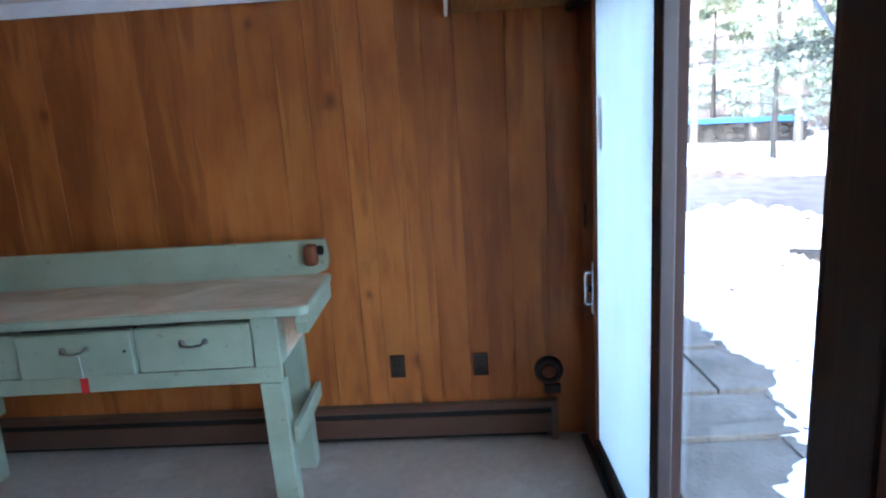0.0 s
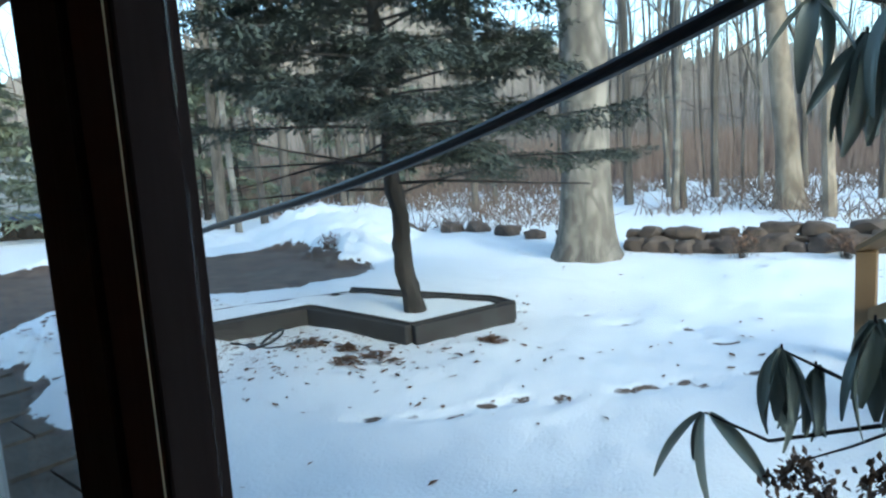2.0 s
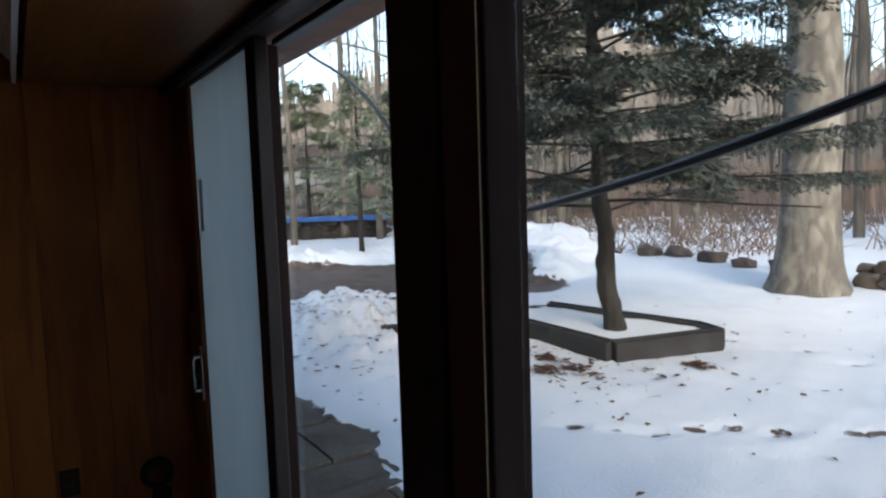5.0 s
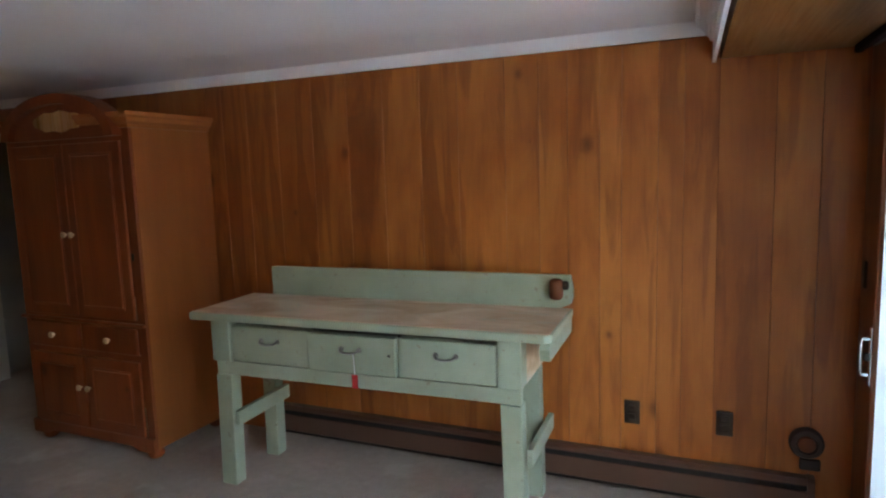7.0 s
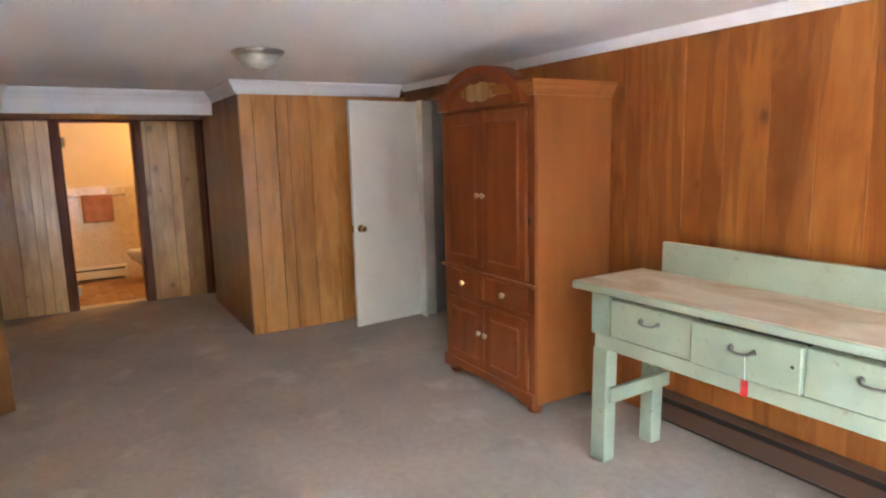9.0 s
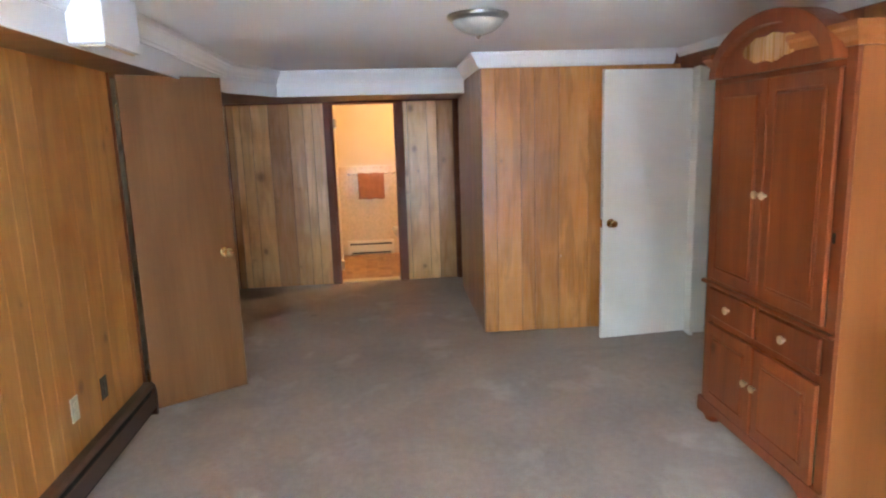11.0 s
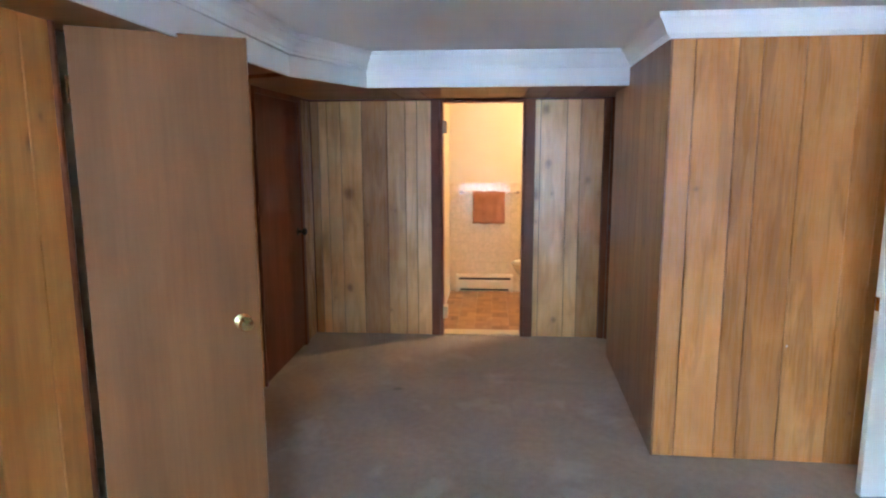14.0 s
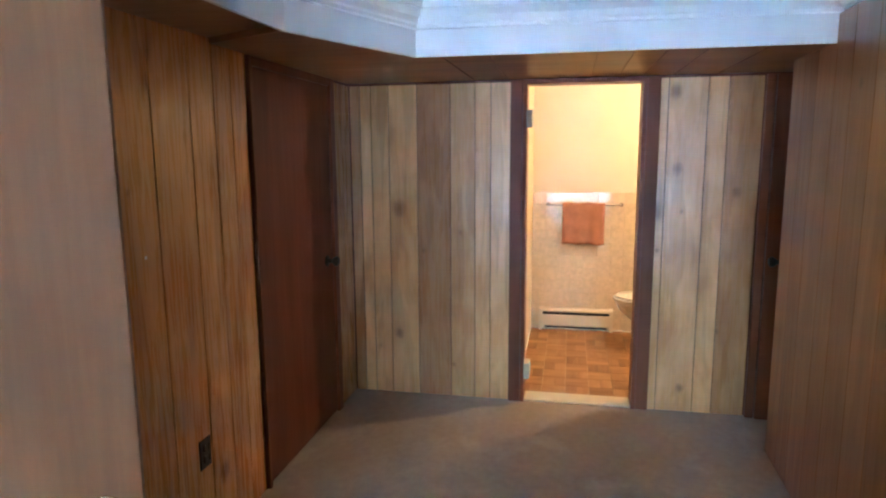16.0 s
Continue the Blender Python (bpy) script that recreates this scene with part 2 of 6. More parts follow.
def mint_material():
    m, nt, b = shader("worn_mint_paint", 0.5)
    v = coords(nt, (1, 1, 1), 7.0)
    big = noise_tex(nt, v, 4, 5)
    chip = noise_tex(nt, v, 26, 6, 0.5)
    col = ramp(nt, big, [(0.3, (0.275, 0.325, 0.225)), (0.7, (0.365, 0.415, 0.297))])
    col = mix(nt, ramp(nt, chip, [(0.63, (0, 0, 0)), (0.70, (0.8, 0.8, 0.8))]), col, (0.24, 0.2, 0.13))
    nt.links.new(col, b.inputs["Base Color"])
    bump(nt, b, chip, 0.3, 0.001)
    return m


MINT = mint_material()


def benchtop_material():
    m, nt, b = shader("worn_bench_top", 0.6)
    v = coords(nt, (1.5, 3, 3), 0)
    big = noise_tex(nt, v, 1.7, 5, 0.9)
    grain = noise_tex(nt, coords(nt, (6, 45, 45), 0), 1.0, 5, 0.3)
    worn = noise_tex(nt, coords(nt, (5, 9, 9), 0), 1.0, 6, 0.8)
    col = ramp(nt, big, [(0.3, (0.46, 0.31, 0.18)), (0.48, (0.58, 0.43, 0.29)), (0.64, (0.68, 0.56, 0.42))])
    col = mix(nt, 0.35, col, ramp(nt, grain, [(0.3, (0.86, 0.84, 0.82)), (0.7, (1.03, 1.03, 1.03))]), "MULTIPLY")
    col = mix(nt, ramp(nt, worn, [(0.57, (0, 0, 0)), (0.68, (0.55, 0.55, 0.55))]), col, (0.42, 0.45, 0.34))
    nt.links.new(col, b.inputs["Base Color"])
    bump(nt, b, grain, 0.4, 0.0015)
    return m


BENCHTOP = benchtop_material()


def glass_material(name, rough=0.0):
    m = bpy.data.materials.new(name)
    m.use_nodes = True
    nt = m.node_tree
    nt.nodes.clear()
    out = nt.nodes.new("ShaderNodeOutputMaterial")
    tr = nt.nodes.new("ShaderNodeBsdfTransparent")
    tr.inputs[0].default_value = (0.95, 0.97, 0.96, 1)
    gl = nt.nodes.new("ShaderNodeBsdfGlossy")
    gl.inputs["Roughness"].default_value = rough
    lw = nt.nodes.new("ShaderNodeLayerWeight")
    lw.inputs[0].default_value = 0.5
    fac = ramp(nt, lw.outputs["Facing"], [(0.0, (0.02,) * 3), (0.55, (0.03,) * 3), (0.8, (0.12,) * 3), (1.0, (0.6,) * 3)])
    mx = nt.nodes.new("ShaderNodeMixShader")
    nt.links.new(fac, mx.inputs[0])
    nt.links.new(tr.outputs[0], mx.inputs[1])
    nt.links.new(gl.outputs[0], mx.inputs[2])
    nt.links.new(mx.outputs[0], out.inputs[0])
    return m


GLASS = glass_material("clear_glass", 0.01)


def fogged_material():
    m = bpy.data.materials.new("fogged_glass")
    m.use_nodes = True
    nt = m.node_tree
    nt.nodes.clear()
    out = nt.nodes.new("ShaderNodeOutputMaterial")
    df = nt.nodes.new("ShaderNodeBsdfDiffuse")
    tl = nt.nodes.new("ShaderNodeBsdfTranslucent")
    v = coords(nt, (1, 3, 0.8))
    n = noise_tex(nt, v, 2.0, 5)
    c = ramp(nt, n, [(0.25, (0.70, 0.78, 0.78)), (0.75, (0.77, 0.84, 0.84))])
    nt.links.new(c, df.inputs[0])
    nt.links.new(c, tl.inputs[0])
    mx = nt.nodes.new("ShaderNodeMixShader")
    mx.inputs[0].default_value = 0.6
    nt.links.new(df.outputs[0], mx.inputs[1])
    nt.links.new(tl.outputs[0], mx.inputs[2])
    nt.links.new(mx.outputs[0], out.inputs[0])
    return m


FOGGED = fogged_material()


# ---- mesh helpers ----
def box(bm, x0, x1, y0, y1, z0, z1, bevel=0.0, segments=1):
    m = Matrix.Translation(((x0 + x1) / 2, (y0 + y1) / 2, (z0 + z1) / 2)) @ Matrix.Diagonal((abs(x1 - x0), abs(y1 - y0), abs(z1 - z0), 1))
    vs = bmesh.ops.create_cube(bm, size=1.0, matrix=m)["verts"]
    if bevel:
        es = list({e for v in vs for e in v.link_edges})
        bmesh.ops.bevel(bm, geom=es, offset=bevel, segments=segments, affect="EDGES", profile=0.5)
    return bm


def tube(bm, points, radii, segments=8, cap=True):
    """A round limb through points."""
    rings = []
    pts = [Vector(p) for p in points]
    if isinstance(radii, (int, float)):
        radii = [radii] * len(pts)
    side = None
    for k, p in enumerate(pts):
        d = (pts[min(k + 1, len(pts) - 1)] - pts[max(k - 1, 0)]).normalized()
        if side is None:
            side = d.orthogonal().normalized()
        side = (side - d * side.dot(d)).normalized()
        up = d.cross(side)
        rings.append([bm.verts.new(p + radii[k] * (math.cos(a) * side + math.sin(a) * up)) for a in [2 * math.pi * s / segments for s in range(segments)]])
    for a, b in zip(rings, rings[1:]):
        for s in range(segments):
            bm.faces.new((a[s], a[(s + 1) % segments], b[(s + 1) % segments], b[s]))
    if cap:
        bm.faces.new(rings[0][::-1])
        bm.faces.new(rings[-1])
    return bm


def lathe(bm, profile, centre=(0, 0, 0), segments=24, turn=None):
    """A turned shape from (radius, height) pairs; turn: a matrix that tips its axis."""
    rings = []
    c = Vector(centre)
    for r, h in profile:
        ring = []
        for s in range(segments):
            a = 2 * math.pi * s / segments
            p = Vector((max(r, 1e-4) * math.cos(a), max(r, 1e-4) * math.sin(a), h))
            ring.append(bm.verts.new(c + (turn @ p if turn else p)))
        rings.append(ring)
    for a, b in zip(rings, rings[1:]):
        for s in range(segments):
            bm.faces.new((a[s], a[(s + 1) % segments], b[(s + 1) % segments], b[s]))
    bm.faces.new(rings[0][::-1])
    bm.faces.new(rings[-1])
    return bm


def sweep(bm, path, profile):
    """A moulding: profile of (out, z) pairs, out to the left of the path, mitred at its corners."""
    pts = [Vector((x, y)) for x, y in path]
    rings = []
    for k, p in enumerate(pts):
        ns = []
        for a, b in ((k - 1, k), (k, k + 1)):
            if 0 <= a and b < len(pts):
                d = (pts[b] - pts[a]).normalized()
                ns.append(Vector((-d.y, d.x)))
        n = sum(ns, Vector((0, 0))).normalized()
        n = n / max(0.3, n.dot(ns[0]))
        rings.append([bm.verts.new((p.x + n.x * o, p.y + n.y * o, z)) for o, z in profile])
    m = len(profile)
    for a, b in zip(rings, rings[1:]):
        for s in range(m):
            bm.faces.new((a[s], b[s], b[(s + 1) % m], a[(s + 1) % m]))
    bm.faces.new(rings[0])
    bm.faces.new(rings[-1][::-1])
    return bm


def prism(bm, outline, axis, a, b):
    """A flat outline pushed from a to b along an axis (0 x, 1 y, 2 z)."""
    def at(p, h):
        q = list(p)
        q.insert(axis, h)
        return q
    lo = [bm.verts.new(at(p, a)) for p in outline]
    hi = [bm.verts.new(at(p, b)) for p in outline]
    n = len(outline)
    for s in range(n):
        bm.faces.new((lo[s], lo[(s + 1) % n], hi[(s + 1) % n], hi[s]))
    bm.faces.new(lo[::-1])
    bm.faces.new(hi)
    return bm


def mesh_of(name, bm, material, smooth=False):
    bmesh.ops.recalc_face_normals(bm, faces=bm.faces)
    me = bpy.data.meshes.new(name)
    bm.to_mesh(me)
    bm.free()
    me.materials.append(material)
    if smooth:
        for p in me.polygons:
            p.use_smooth = True
        me.set_sharp_from_angle(angle=radians(35))
    return me


def part(name, bm, material, parent, label="", smooth=False):
    ob = new(name, mesh_of(name, bm, material, smooth))
    ob.parent = parent
    if label:
        ob["label"] = label
    return ob


def thing(name, label, category, at=None, group="", kind=""):
    ob = new(name)
    ob.empty_display_size = 0.1
    if at is not None:
        ob.matrix_world = at
    return tagged(ob, label, category, group, kind)


def solid(name, bm, material, label, category, at=None, kind="", group="", smooth=False):
    ob = new(name, mesh_of(name, bm, material, smooth))
    if at is not None:
        ob.matrix_world = at
    return tagged(ob, label, category, group, kind)


def B():
    return bmesh.new()


def one_box(*a, **k):
    return box(B(), *a, **k)


def planks(parent, seams, z0, z1, material, place, depth=0.012, gap=0.003):
    """Upright boards with eased edges between neighbouring seams; place turns (along, out, up) boxes into the wall's frame."""
    for a, b in zip(seams, seams[1:]):
        bm = one_box(a + gap / 2, b - gap / 2, 0, depth, z0, z1, bevel=min(0.0032, 0.0007 + gap * 0.55))
        bm.transform(place)
        part("plank", bm, material, parent)


def seams_between(a, b, lo, hi, seed):
    rnd = random.Random(seed)
    s = [a]
    while b - s[-1] > hi * 1.3:
        s.append(s[-1] + rnd.uniform(lo, hi))
    return s + [b]


# ---- setting: the room ----
CEIL = 2.16
ROOM = pose(1.45, 2.985, 0, 0, 0, -2.0)          # the north wall's own frame: x along it, y into it
OUTWARD = Matrix.Diagonal((1, -1, 1, 1))

solid("floor", one_box(-6.74, 1.66, -0.8, 3.35, -0.12, 0.0), CARPET, "worn grey-beige wall-to-wall carpet with faint stains", "floor", kind="structure")
bm = one_box(-6.84, 1.8, -1.6, 4.3, CEIL, CEIL + 0.2)
solid("ceiling", bm, CEILING, "plain white painted plaster ceiling", "ceiling", kind="structure")

# north wall of amber boards
bm = one_box(-5.05, 0.3, 0.0, 0.12, 0.0, 2.18)
box(bm, -7.9, -5.83, 0.0, 0.12, 0.0, 2.18)
box(bm, -5.83, -5.05, 0.0, 0.12, 2.0, 2.18)
wall_north = solid("wall_north", bm, WALNUT, "amber knotty pine board wall behind the workbench", "wall", ROOM, "structure")
seams = [-5.05, -4.9, -4.72, -4.56, -4.35, -4.17, -3.99, -3.8, -3.62, -3.42, -3.30, -3.12, -2.90, -2.66, -2.43, -2.21, -1.99, -1.78, -1.53, -1.36, -1.22, -1.07, -0.97, -0.81, -0.70, -0.56, -0.34, -0.17, 0.02]
planks(wall_north, seams, 0.0, 2.10, AMBER, OUTWARD, gap=0.0012)

CROWN = [(0, 0), (0.008, 0), (0.012, 0.012), (0.024, 0.02), (0.03, 0.034), (0.05, 0.07), (0.058, 0.08), (0.066, 0.086), (0.07, 0.098), (0.07, 0.108), (0, 0.108)]


def crown(name, path, z0, z1, out=1.0, at=None):
    k = (z1 - z0) / 0.108
    bm = sweep(B(), path, [(o * out, z0 + z * k) for o, z in CROWN])
    return solid(name, bm, WHITE, "white painted crown moulding along the ceiling", "moulding", at, "structure")


bm = sweep(B(), [(-0.56, -0.0125), (-6.09, -0.0125)], [(0, 2.102), (0.012, 2.102), (0.018, 2.118), (0.034, 2.146), (0.04, CEIL - 0.001), (0, CEIL - 0.001)])
solid("trim_north", bm, CEILING, "plain white cove strip between ceiling and pine wall", "trim", ROOM, "structure", smooth=True)

# boxed-out closet of honey boards
bm = one_box(-7.7, -6.09, -1.546, -1.44, 0, 2.15)
box(bm, -6.19, -6.09, -1.44, -0.003, 0, 2.15)
wall_closet = solid("wall_closet", bm, WALNUT, "glossy honey birch board walls of a boxed-out closet", "wall", ROOM, "structure")
face = Matrix.Translation((-6.09, -1.546, 0)) @ Matrix.Rotation(radians(90), 4, "Z") @ OUTWARD
planks(wall_closet, [-0.012, 0.103, 0.296, 0.402, 0.591, 0.823, 0.95, 1.12, 1.29, 1.44, 1.54], 0.0, 2.05, HONEY, face)
# South face: its shade is painted into the board colour.
planks(wall_closet, [-7.68, -7.5, -7.33, -7.12, -6.95, -6.74, -6.55, -6.36, -6.2, -6.075], 0.0, 2.05, HONEY_SHADED, Matrix.Translation((0, -1.546, 0)) @ OUTWARD, gap=0.0015)
crown("trim_closet", [(-6.077, -0.07), (-6.077, -1.559), (-7.05, -1.559)], 2.05, CEIL - 0.001, 1.0, ROOM)
solid("trim_header", one_box(-6.06, -4.6, -0.022, -0.0125, 2.0, 2.095, bevel=0.003), WALNUT, "dark walnut header board above the closet door", "trim", ROOM, "structure")

# small closet behind the white door
bm = one_box(-6.0, -5.95, 0.121, 1.0, -0.1, 2.15)
box(bm, -4.75, -4.7, 0.121, 1.0, -0.1, 2.15)
box(bm, -6.0, -4.7, 1.0, 1.05, -0.1, 2.15)
solid("wall_closet_inside", bm, CLOSETWALL, "plain grey plaster closet walls", "wall", ROOM, "structure")
solid("floor_closet", one_box(-5.949, -4.751, -0.002, 0.999, -0.1, -0.002), CARPET, "grey-beige closet carpet", "floor", ROOM, "structure")
shelf = thing("closet_shelf", "white closet shelf with a dark hanging rod", "shelf", ROOM)
part("board", one_box(-5.95, -4.75, 0.62, 1.0, 1.62, 1.64, bevel=0.003), WHITE, shelf)
part("rod", tube(B(), [(-5.95, 0.6, 1.54), (-4.75, 0.6, 1.54)], 0.016, 10), DARKMETAL, shelf, "dark metal hanging rod", True)
solid("wall_box", one_box(-5.58, -5.5, 0.985, 0.999, 1.82, 1.87, bevel=0.003), BLACKPL, "small dark box fixed to the closet wall", "box", ROOM)

# white closet door, open
casing = thing("door_frame_white", "white painted closet door casing", "door frame", ROOM, kind="structure")
part("jamb", one_box(-5.83, -5.73, -0.03, -0.002, 0, 2.0, bevel=0.004), DOORWHITE, casing)
part("jamb", one_box(-5.829, -5.80, -0.001, 0.12, 0, 1.999), DOORWHITE, casing)
part("jamb", one_box(-5.09, -5.03, -0.03, -0.0125, 0, 2.0, bevel=0.004), DOORWHITE, casing)


def knob(parent, at, turn, material=BRASS):
    bm = lathe(B(), [(0.032, 0), (0.032, 0.004), (0.014, 0.008), (0.011, 0.03), (0.02, 0.038), (0.028, 0.05), (0.028, 0.06), (0.02, 0.07), (0.006, 0.072)], at, 20, turn)
    return part("knob", bm, material, parent, "round polished brass knob", True)


XPOS, XNEG = Matrix.Rotation(radians(90), 3, "Y"), Matrix.Rotation(radians(-90), 3, "Y")
YPOS, YNEG = Matrix.Rotation(radians(-90), 3, "X"), Matrix.Rotation(radians(90), 3, "X")


def slab_door(name, hinge, free, height, material, label, knob_z=0.9, hinges=()):
    """A flush door from its hinge to its free edge."""
    h, f = Vector(hinge), Vector(free)
    d = f - h
    at = Matrix.Translation((h.x, h.y, 0.012)) @ Matrix.Rotation(math.atan2(d.y, d.x), 4, "Z")
    door = thing(name, label, "door", at)
    part("leaf", one_box(0, d.length, -0.0175, 0.0175, 0, height, bevel=0.002), material, door)
    knob(door, (d.length - 0.065, 0.0175, knob_z), YPOS)
    knob(door, (d.length - 0.065, -0.0175, knob_z), YNEG)
    part("latch_plate", one_box(d.length - 0.001, d.length + 0.002, -0.012, 0.012, knob_z - 0.03, knob_z + 0.03, bevel=0.0008), BRASS, door, "brass latch plate")
    for z in (0.2, height - 0.2):
        part("hinge", tube(B(), [(-0.006, 0.02, z - 0.045), (-0.006, 0.02, z + 0.045)], 0.006, 8), BRASS, door, "brass hinge", True)
    return door


slab_door("closet_door", (-4.40, 3.19), (-4.335, 2.468), 1.98, DOORWHITE, "open flush white painted closet door with a brass knob", 0.88)

# south wall of straw-coloured boards
bm = one_box(-3.58, 1.68, -0.72, -0.612, 0, 2.15)
box(bm, -4.3, -3.58, -0.72, -0.612, 1.97, 2.15)
box(bm, -6.84, -4.3, -0.78, -0.672, 0, 2.15)
wall_south = solid("wall_south", bm, WALNUT, "straw-coloured knotty pine board wall", "wall", None, "structure")
place = Matrix.Translation((0, -0.612, 0))
planks(wall_south, [-3.58, -3.45, -3.2, -3.02, -2.77, -2.62] + seams_between(-2.51, 1.47, 0.12, 0.21, 4), 0.0, 1.965, STRAW, place)
place = Matrix.Translation((0, -0.672, 0))
planks(wall_south, [-5.46, -5.33, -5.20, -5.04, -4.82, -4.62, -4.42, -4.3], 0.0, 1.965, HONEY, place)
planks(wall_south, [-6.72, -6.6, -6.46, -6.42], 0.0, 1.93, PALE, place)
bm = one_box(-4.4, -3.5, -1.5, -1.45, 0, 2.15)
box(bm, -4.4, -4.35, -1.45, -0.73, 0, 2.15)
box(bm, -3.55, -3.5, -1.45, -0.73, 0, 2.15)
box(bm, -4.4, -3.5, -1.5, -0.73, -0.1, -0.001)
solid("wall_south_closet", bm, CLOSETWALL, "plain plaster walls of a shallow closet", "wall", None, "structure")
solid("trim_corner", one_box(-3.6, -3.578, -0.63, -0.588, 0, 1.965, bevel=0.003), WALNUT, "dark walnut corner trim at the door opening", "trim", None, "structure")
slab_door("brown_door", (-3.605, -0.565), (-3.91, -0.08), 1.94, LUAN, "flush brown luan door standing open with a brass knob", 0.89)

# dark closed door in the passage
dd = thing("hall_door", "closed dark mahogany flush door in the passage", "door")
part("leaf", one_box(-6.36, -5.48, -0.671, -0.655, 0.01, 1.9, bevel=0.002), MAHOG, dd)
part("casing", one_box(-5.48, -5.455, -0.671, -0.64, 0, 1.94, bevel=0.003), WALNUT, dd)
part("casing", one_box(-6.42, -6.36, -0.671, -0.64, 0, 1.94, bevel=0.003), WALNUT, dd)
part("casing", one_box(-6.359, -5.481, -0.671, -0.64, 1.9, 1.94, bevel=0.003), WALNUT, dd)
knob(dd, (-6.27, -0.655, 0.93), YPOS, DARKMETAL)

# west wall with the bathroom doorway
bm = one_box(-6.84, -6.732, -0.67, 0.40, 0, 2.15)
box(bm, -6.84, -6.732, 1.10, 2.1, 0, 2.15)
box(bm, -6.84, -6.732, 0.40, 1.10, 1.93, 2.15)
wall_west = solid("wall_west", bm, WALNUT, "pale knotty pine board wall round the bathroom doorway", "wall", None, "structure")
place = Matrix.Translation((-6.732, 0, 0)) @ Matrix.Rotation(radians(90), 4, "Z") @ OUTWARD
planks(wall_west, [-0.655, -0.592, -0.522, -0.411, -0.234, -0.03, 0.12, 0.214, 0.331], 0.0, 1.93, PALE, place, gap=0.004)
planks(wall_west, [1.16, 1.206, 1.413, 1.52, 1.697], 0.0, 1.93, PALE, place, gap=0.004)
df = thing("door_frame_bathroom", "dark walnut casing of the bathroom doorway", "door frame", kind="structure")
part("casing", one_box(-6.73, -6.70, 0.331, 0.40, 0, 1.935, bevel=0.003), WALNUT, df)
part("casing", one_box(-6.73, -6.70, 1.09, 1.16, 0, 1.935, bevel=0.003), WALNUT, df)
part("jamb", one_box(-6.85, -6.701, 0.402, 0.425, 0, 1.93), WALNUT, df)
part("jamb", one_box(-6.85, -6.701, 1.066, 1.089, 0, 1.93), WALNUT, df)
part("jamb", one_box(-6.85, -6.701, 0.4255, 1.0655, 1.915, 1.935), WALNUT, df)
for z in (0.2, 1.72):
    part("hinge", one_box(-6.79, -6.69, 0.4252, 0.46, z - 0.05, z + 0.05, bevel=0.003), CREAM, df, "pale hinge leaf")
part("threshold", one_box(-6.86, -6.715, 0.426, 1.065, 0.0005, 0.012, bevel=0.004), CREAM, df, "pale threshold strip")
solid("trim_corner_west", one_box(-6.719, -6.69, 1.70, 1.745, 0, 1.935, bevel=0.004), WALNUT, "dark walnut corner trim", "trim", None, "structure")

# narrow dark door on the passage's north side
bm = one_box(-6.84, -6.2, 1.86, 1.96, 0, 2.15)
solid("wall_passage", bm, WALNUT, "dark wood wall at the end of the passage", "wall", None, "structure")
nd = thing("passage_door", "narrow dark mahogany door beside the closet wall", "door")
part("leaf", one_box(-6.68, -6.3, 1.82, 1.855, 0.01, 1.9, bevel=0.002), MAHOG, nd)
knob(nd, (-6.62, 1.82, 0.93), YNEG, DARKMETAL)
part("casing", one_box(-6.72, -6.68, 1.75, 1.855, 0, 1.934, bevel=0.003), WALNUT, nd)
part("casing", one_box(-6.3, -6.25, 1.80, 1.855, 0, 1.934, bevel=0.003), WALNUT, nd)

# dropped soffits with white fascia and wooden undersides
def soffit(name, outline, z, material, label):
    bm = prism(B(), outline, 2, z, CEIL - 0.002)
    return solid(name, bm, material, label, "soffit", None, "structure")


soffit("soffit_west", [(-6.73, 1.85), (-6.73, -0.67), (-5.2, -0.67), (-5.03, -0.30), (-5.73, -0.01), (-5.76, 1.72)], 1.945, AMBER_SHADED, "dropped soffit over the passage with a wooden underside")
soffit("soffit_south", [(-5.19, -0.67), (-3.5, -0.67), (-3.5, -0.61), (1.49, -0.61), (1.49, -0.30), (-5.02, -0.30)], 1.965, AMBER_SHADED, "dropped soffit along the south wall with a wooden underside")
soffit("soffit_east", [(0.89, -0.299), (1.49, -0.299), (1.49, 2.965), (0.89, 2.985)], 2.0, AMBER_SHADED, "dropped soffit over the glass doors with a wooden underside")
FASCIA = [(0, 0), (0.014, 0), (0.014, 0.115), (0.026, 0.118), (0.028, 0.132), (0.036, 0.14), (0.046, 0.162), (0.066, 0.184), (0.07, 0.192), (0.082, 0.195), (0.086, 0.212), (0.086, 0.222), (0, 0.222)]


def fascia(name, path, z0):
    k = (CEIL - 0.003 - z0) / 0.222
    solid(name, sweep(B(), path, [(o, z0 + z * k) for o, z in FASCIA]), WHITE, "white painted soffit fascia with crown moulding", "fascia", None, "structure")


fascia("trim_soffit", [(-5.744, 1.69), (-5.714, 0.005), (-5.015, -0.284), (0.80, -0.284)], 1.94)
fascia("trim_soffit_east", [(0.87, -0.29), (0.87, 2.97)], 1.985)
for y in (0.12, 0.32, 0.78, 0.93, 1.06, 1.22, 1.45):
    solid("soffit_batten", one_box(-6.72, -5.76, y, y + 0.003, 1.9405, 1.9448), WALNUT, "thin dark joint between soffit boards", "joint", None, "structure")

# ---- east wall: glass doors and window ----
bm = one_box(1.48, 1.68, 2.91, 3.35, -0.1, 2.18)
box(bm, 1.48, 1.68, -0.8, -0.55, -0.1, 2.18)
box(bm, 1.48, 1.68, -0.55, 2.91, 2.0, 2.18)
box(bm, 1.48, 1.68, -0.55, 2.91, -0.1, 0.02)
box(bm, 1.515, 1.60, 0.963, 1.14, 0.02, 2.0)
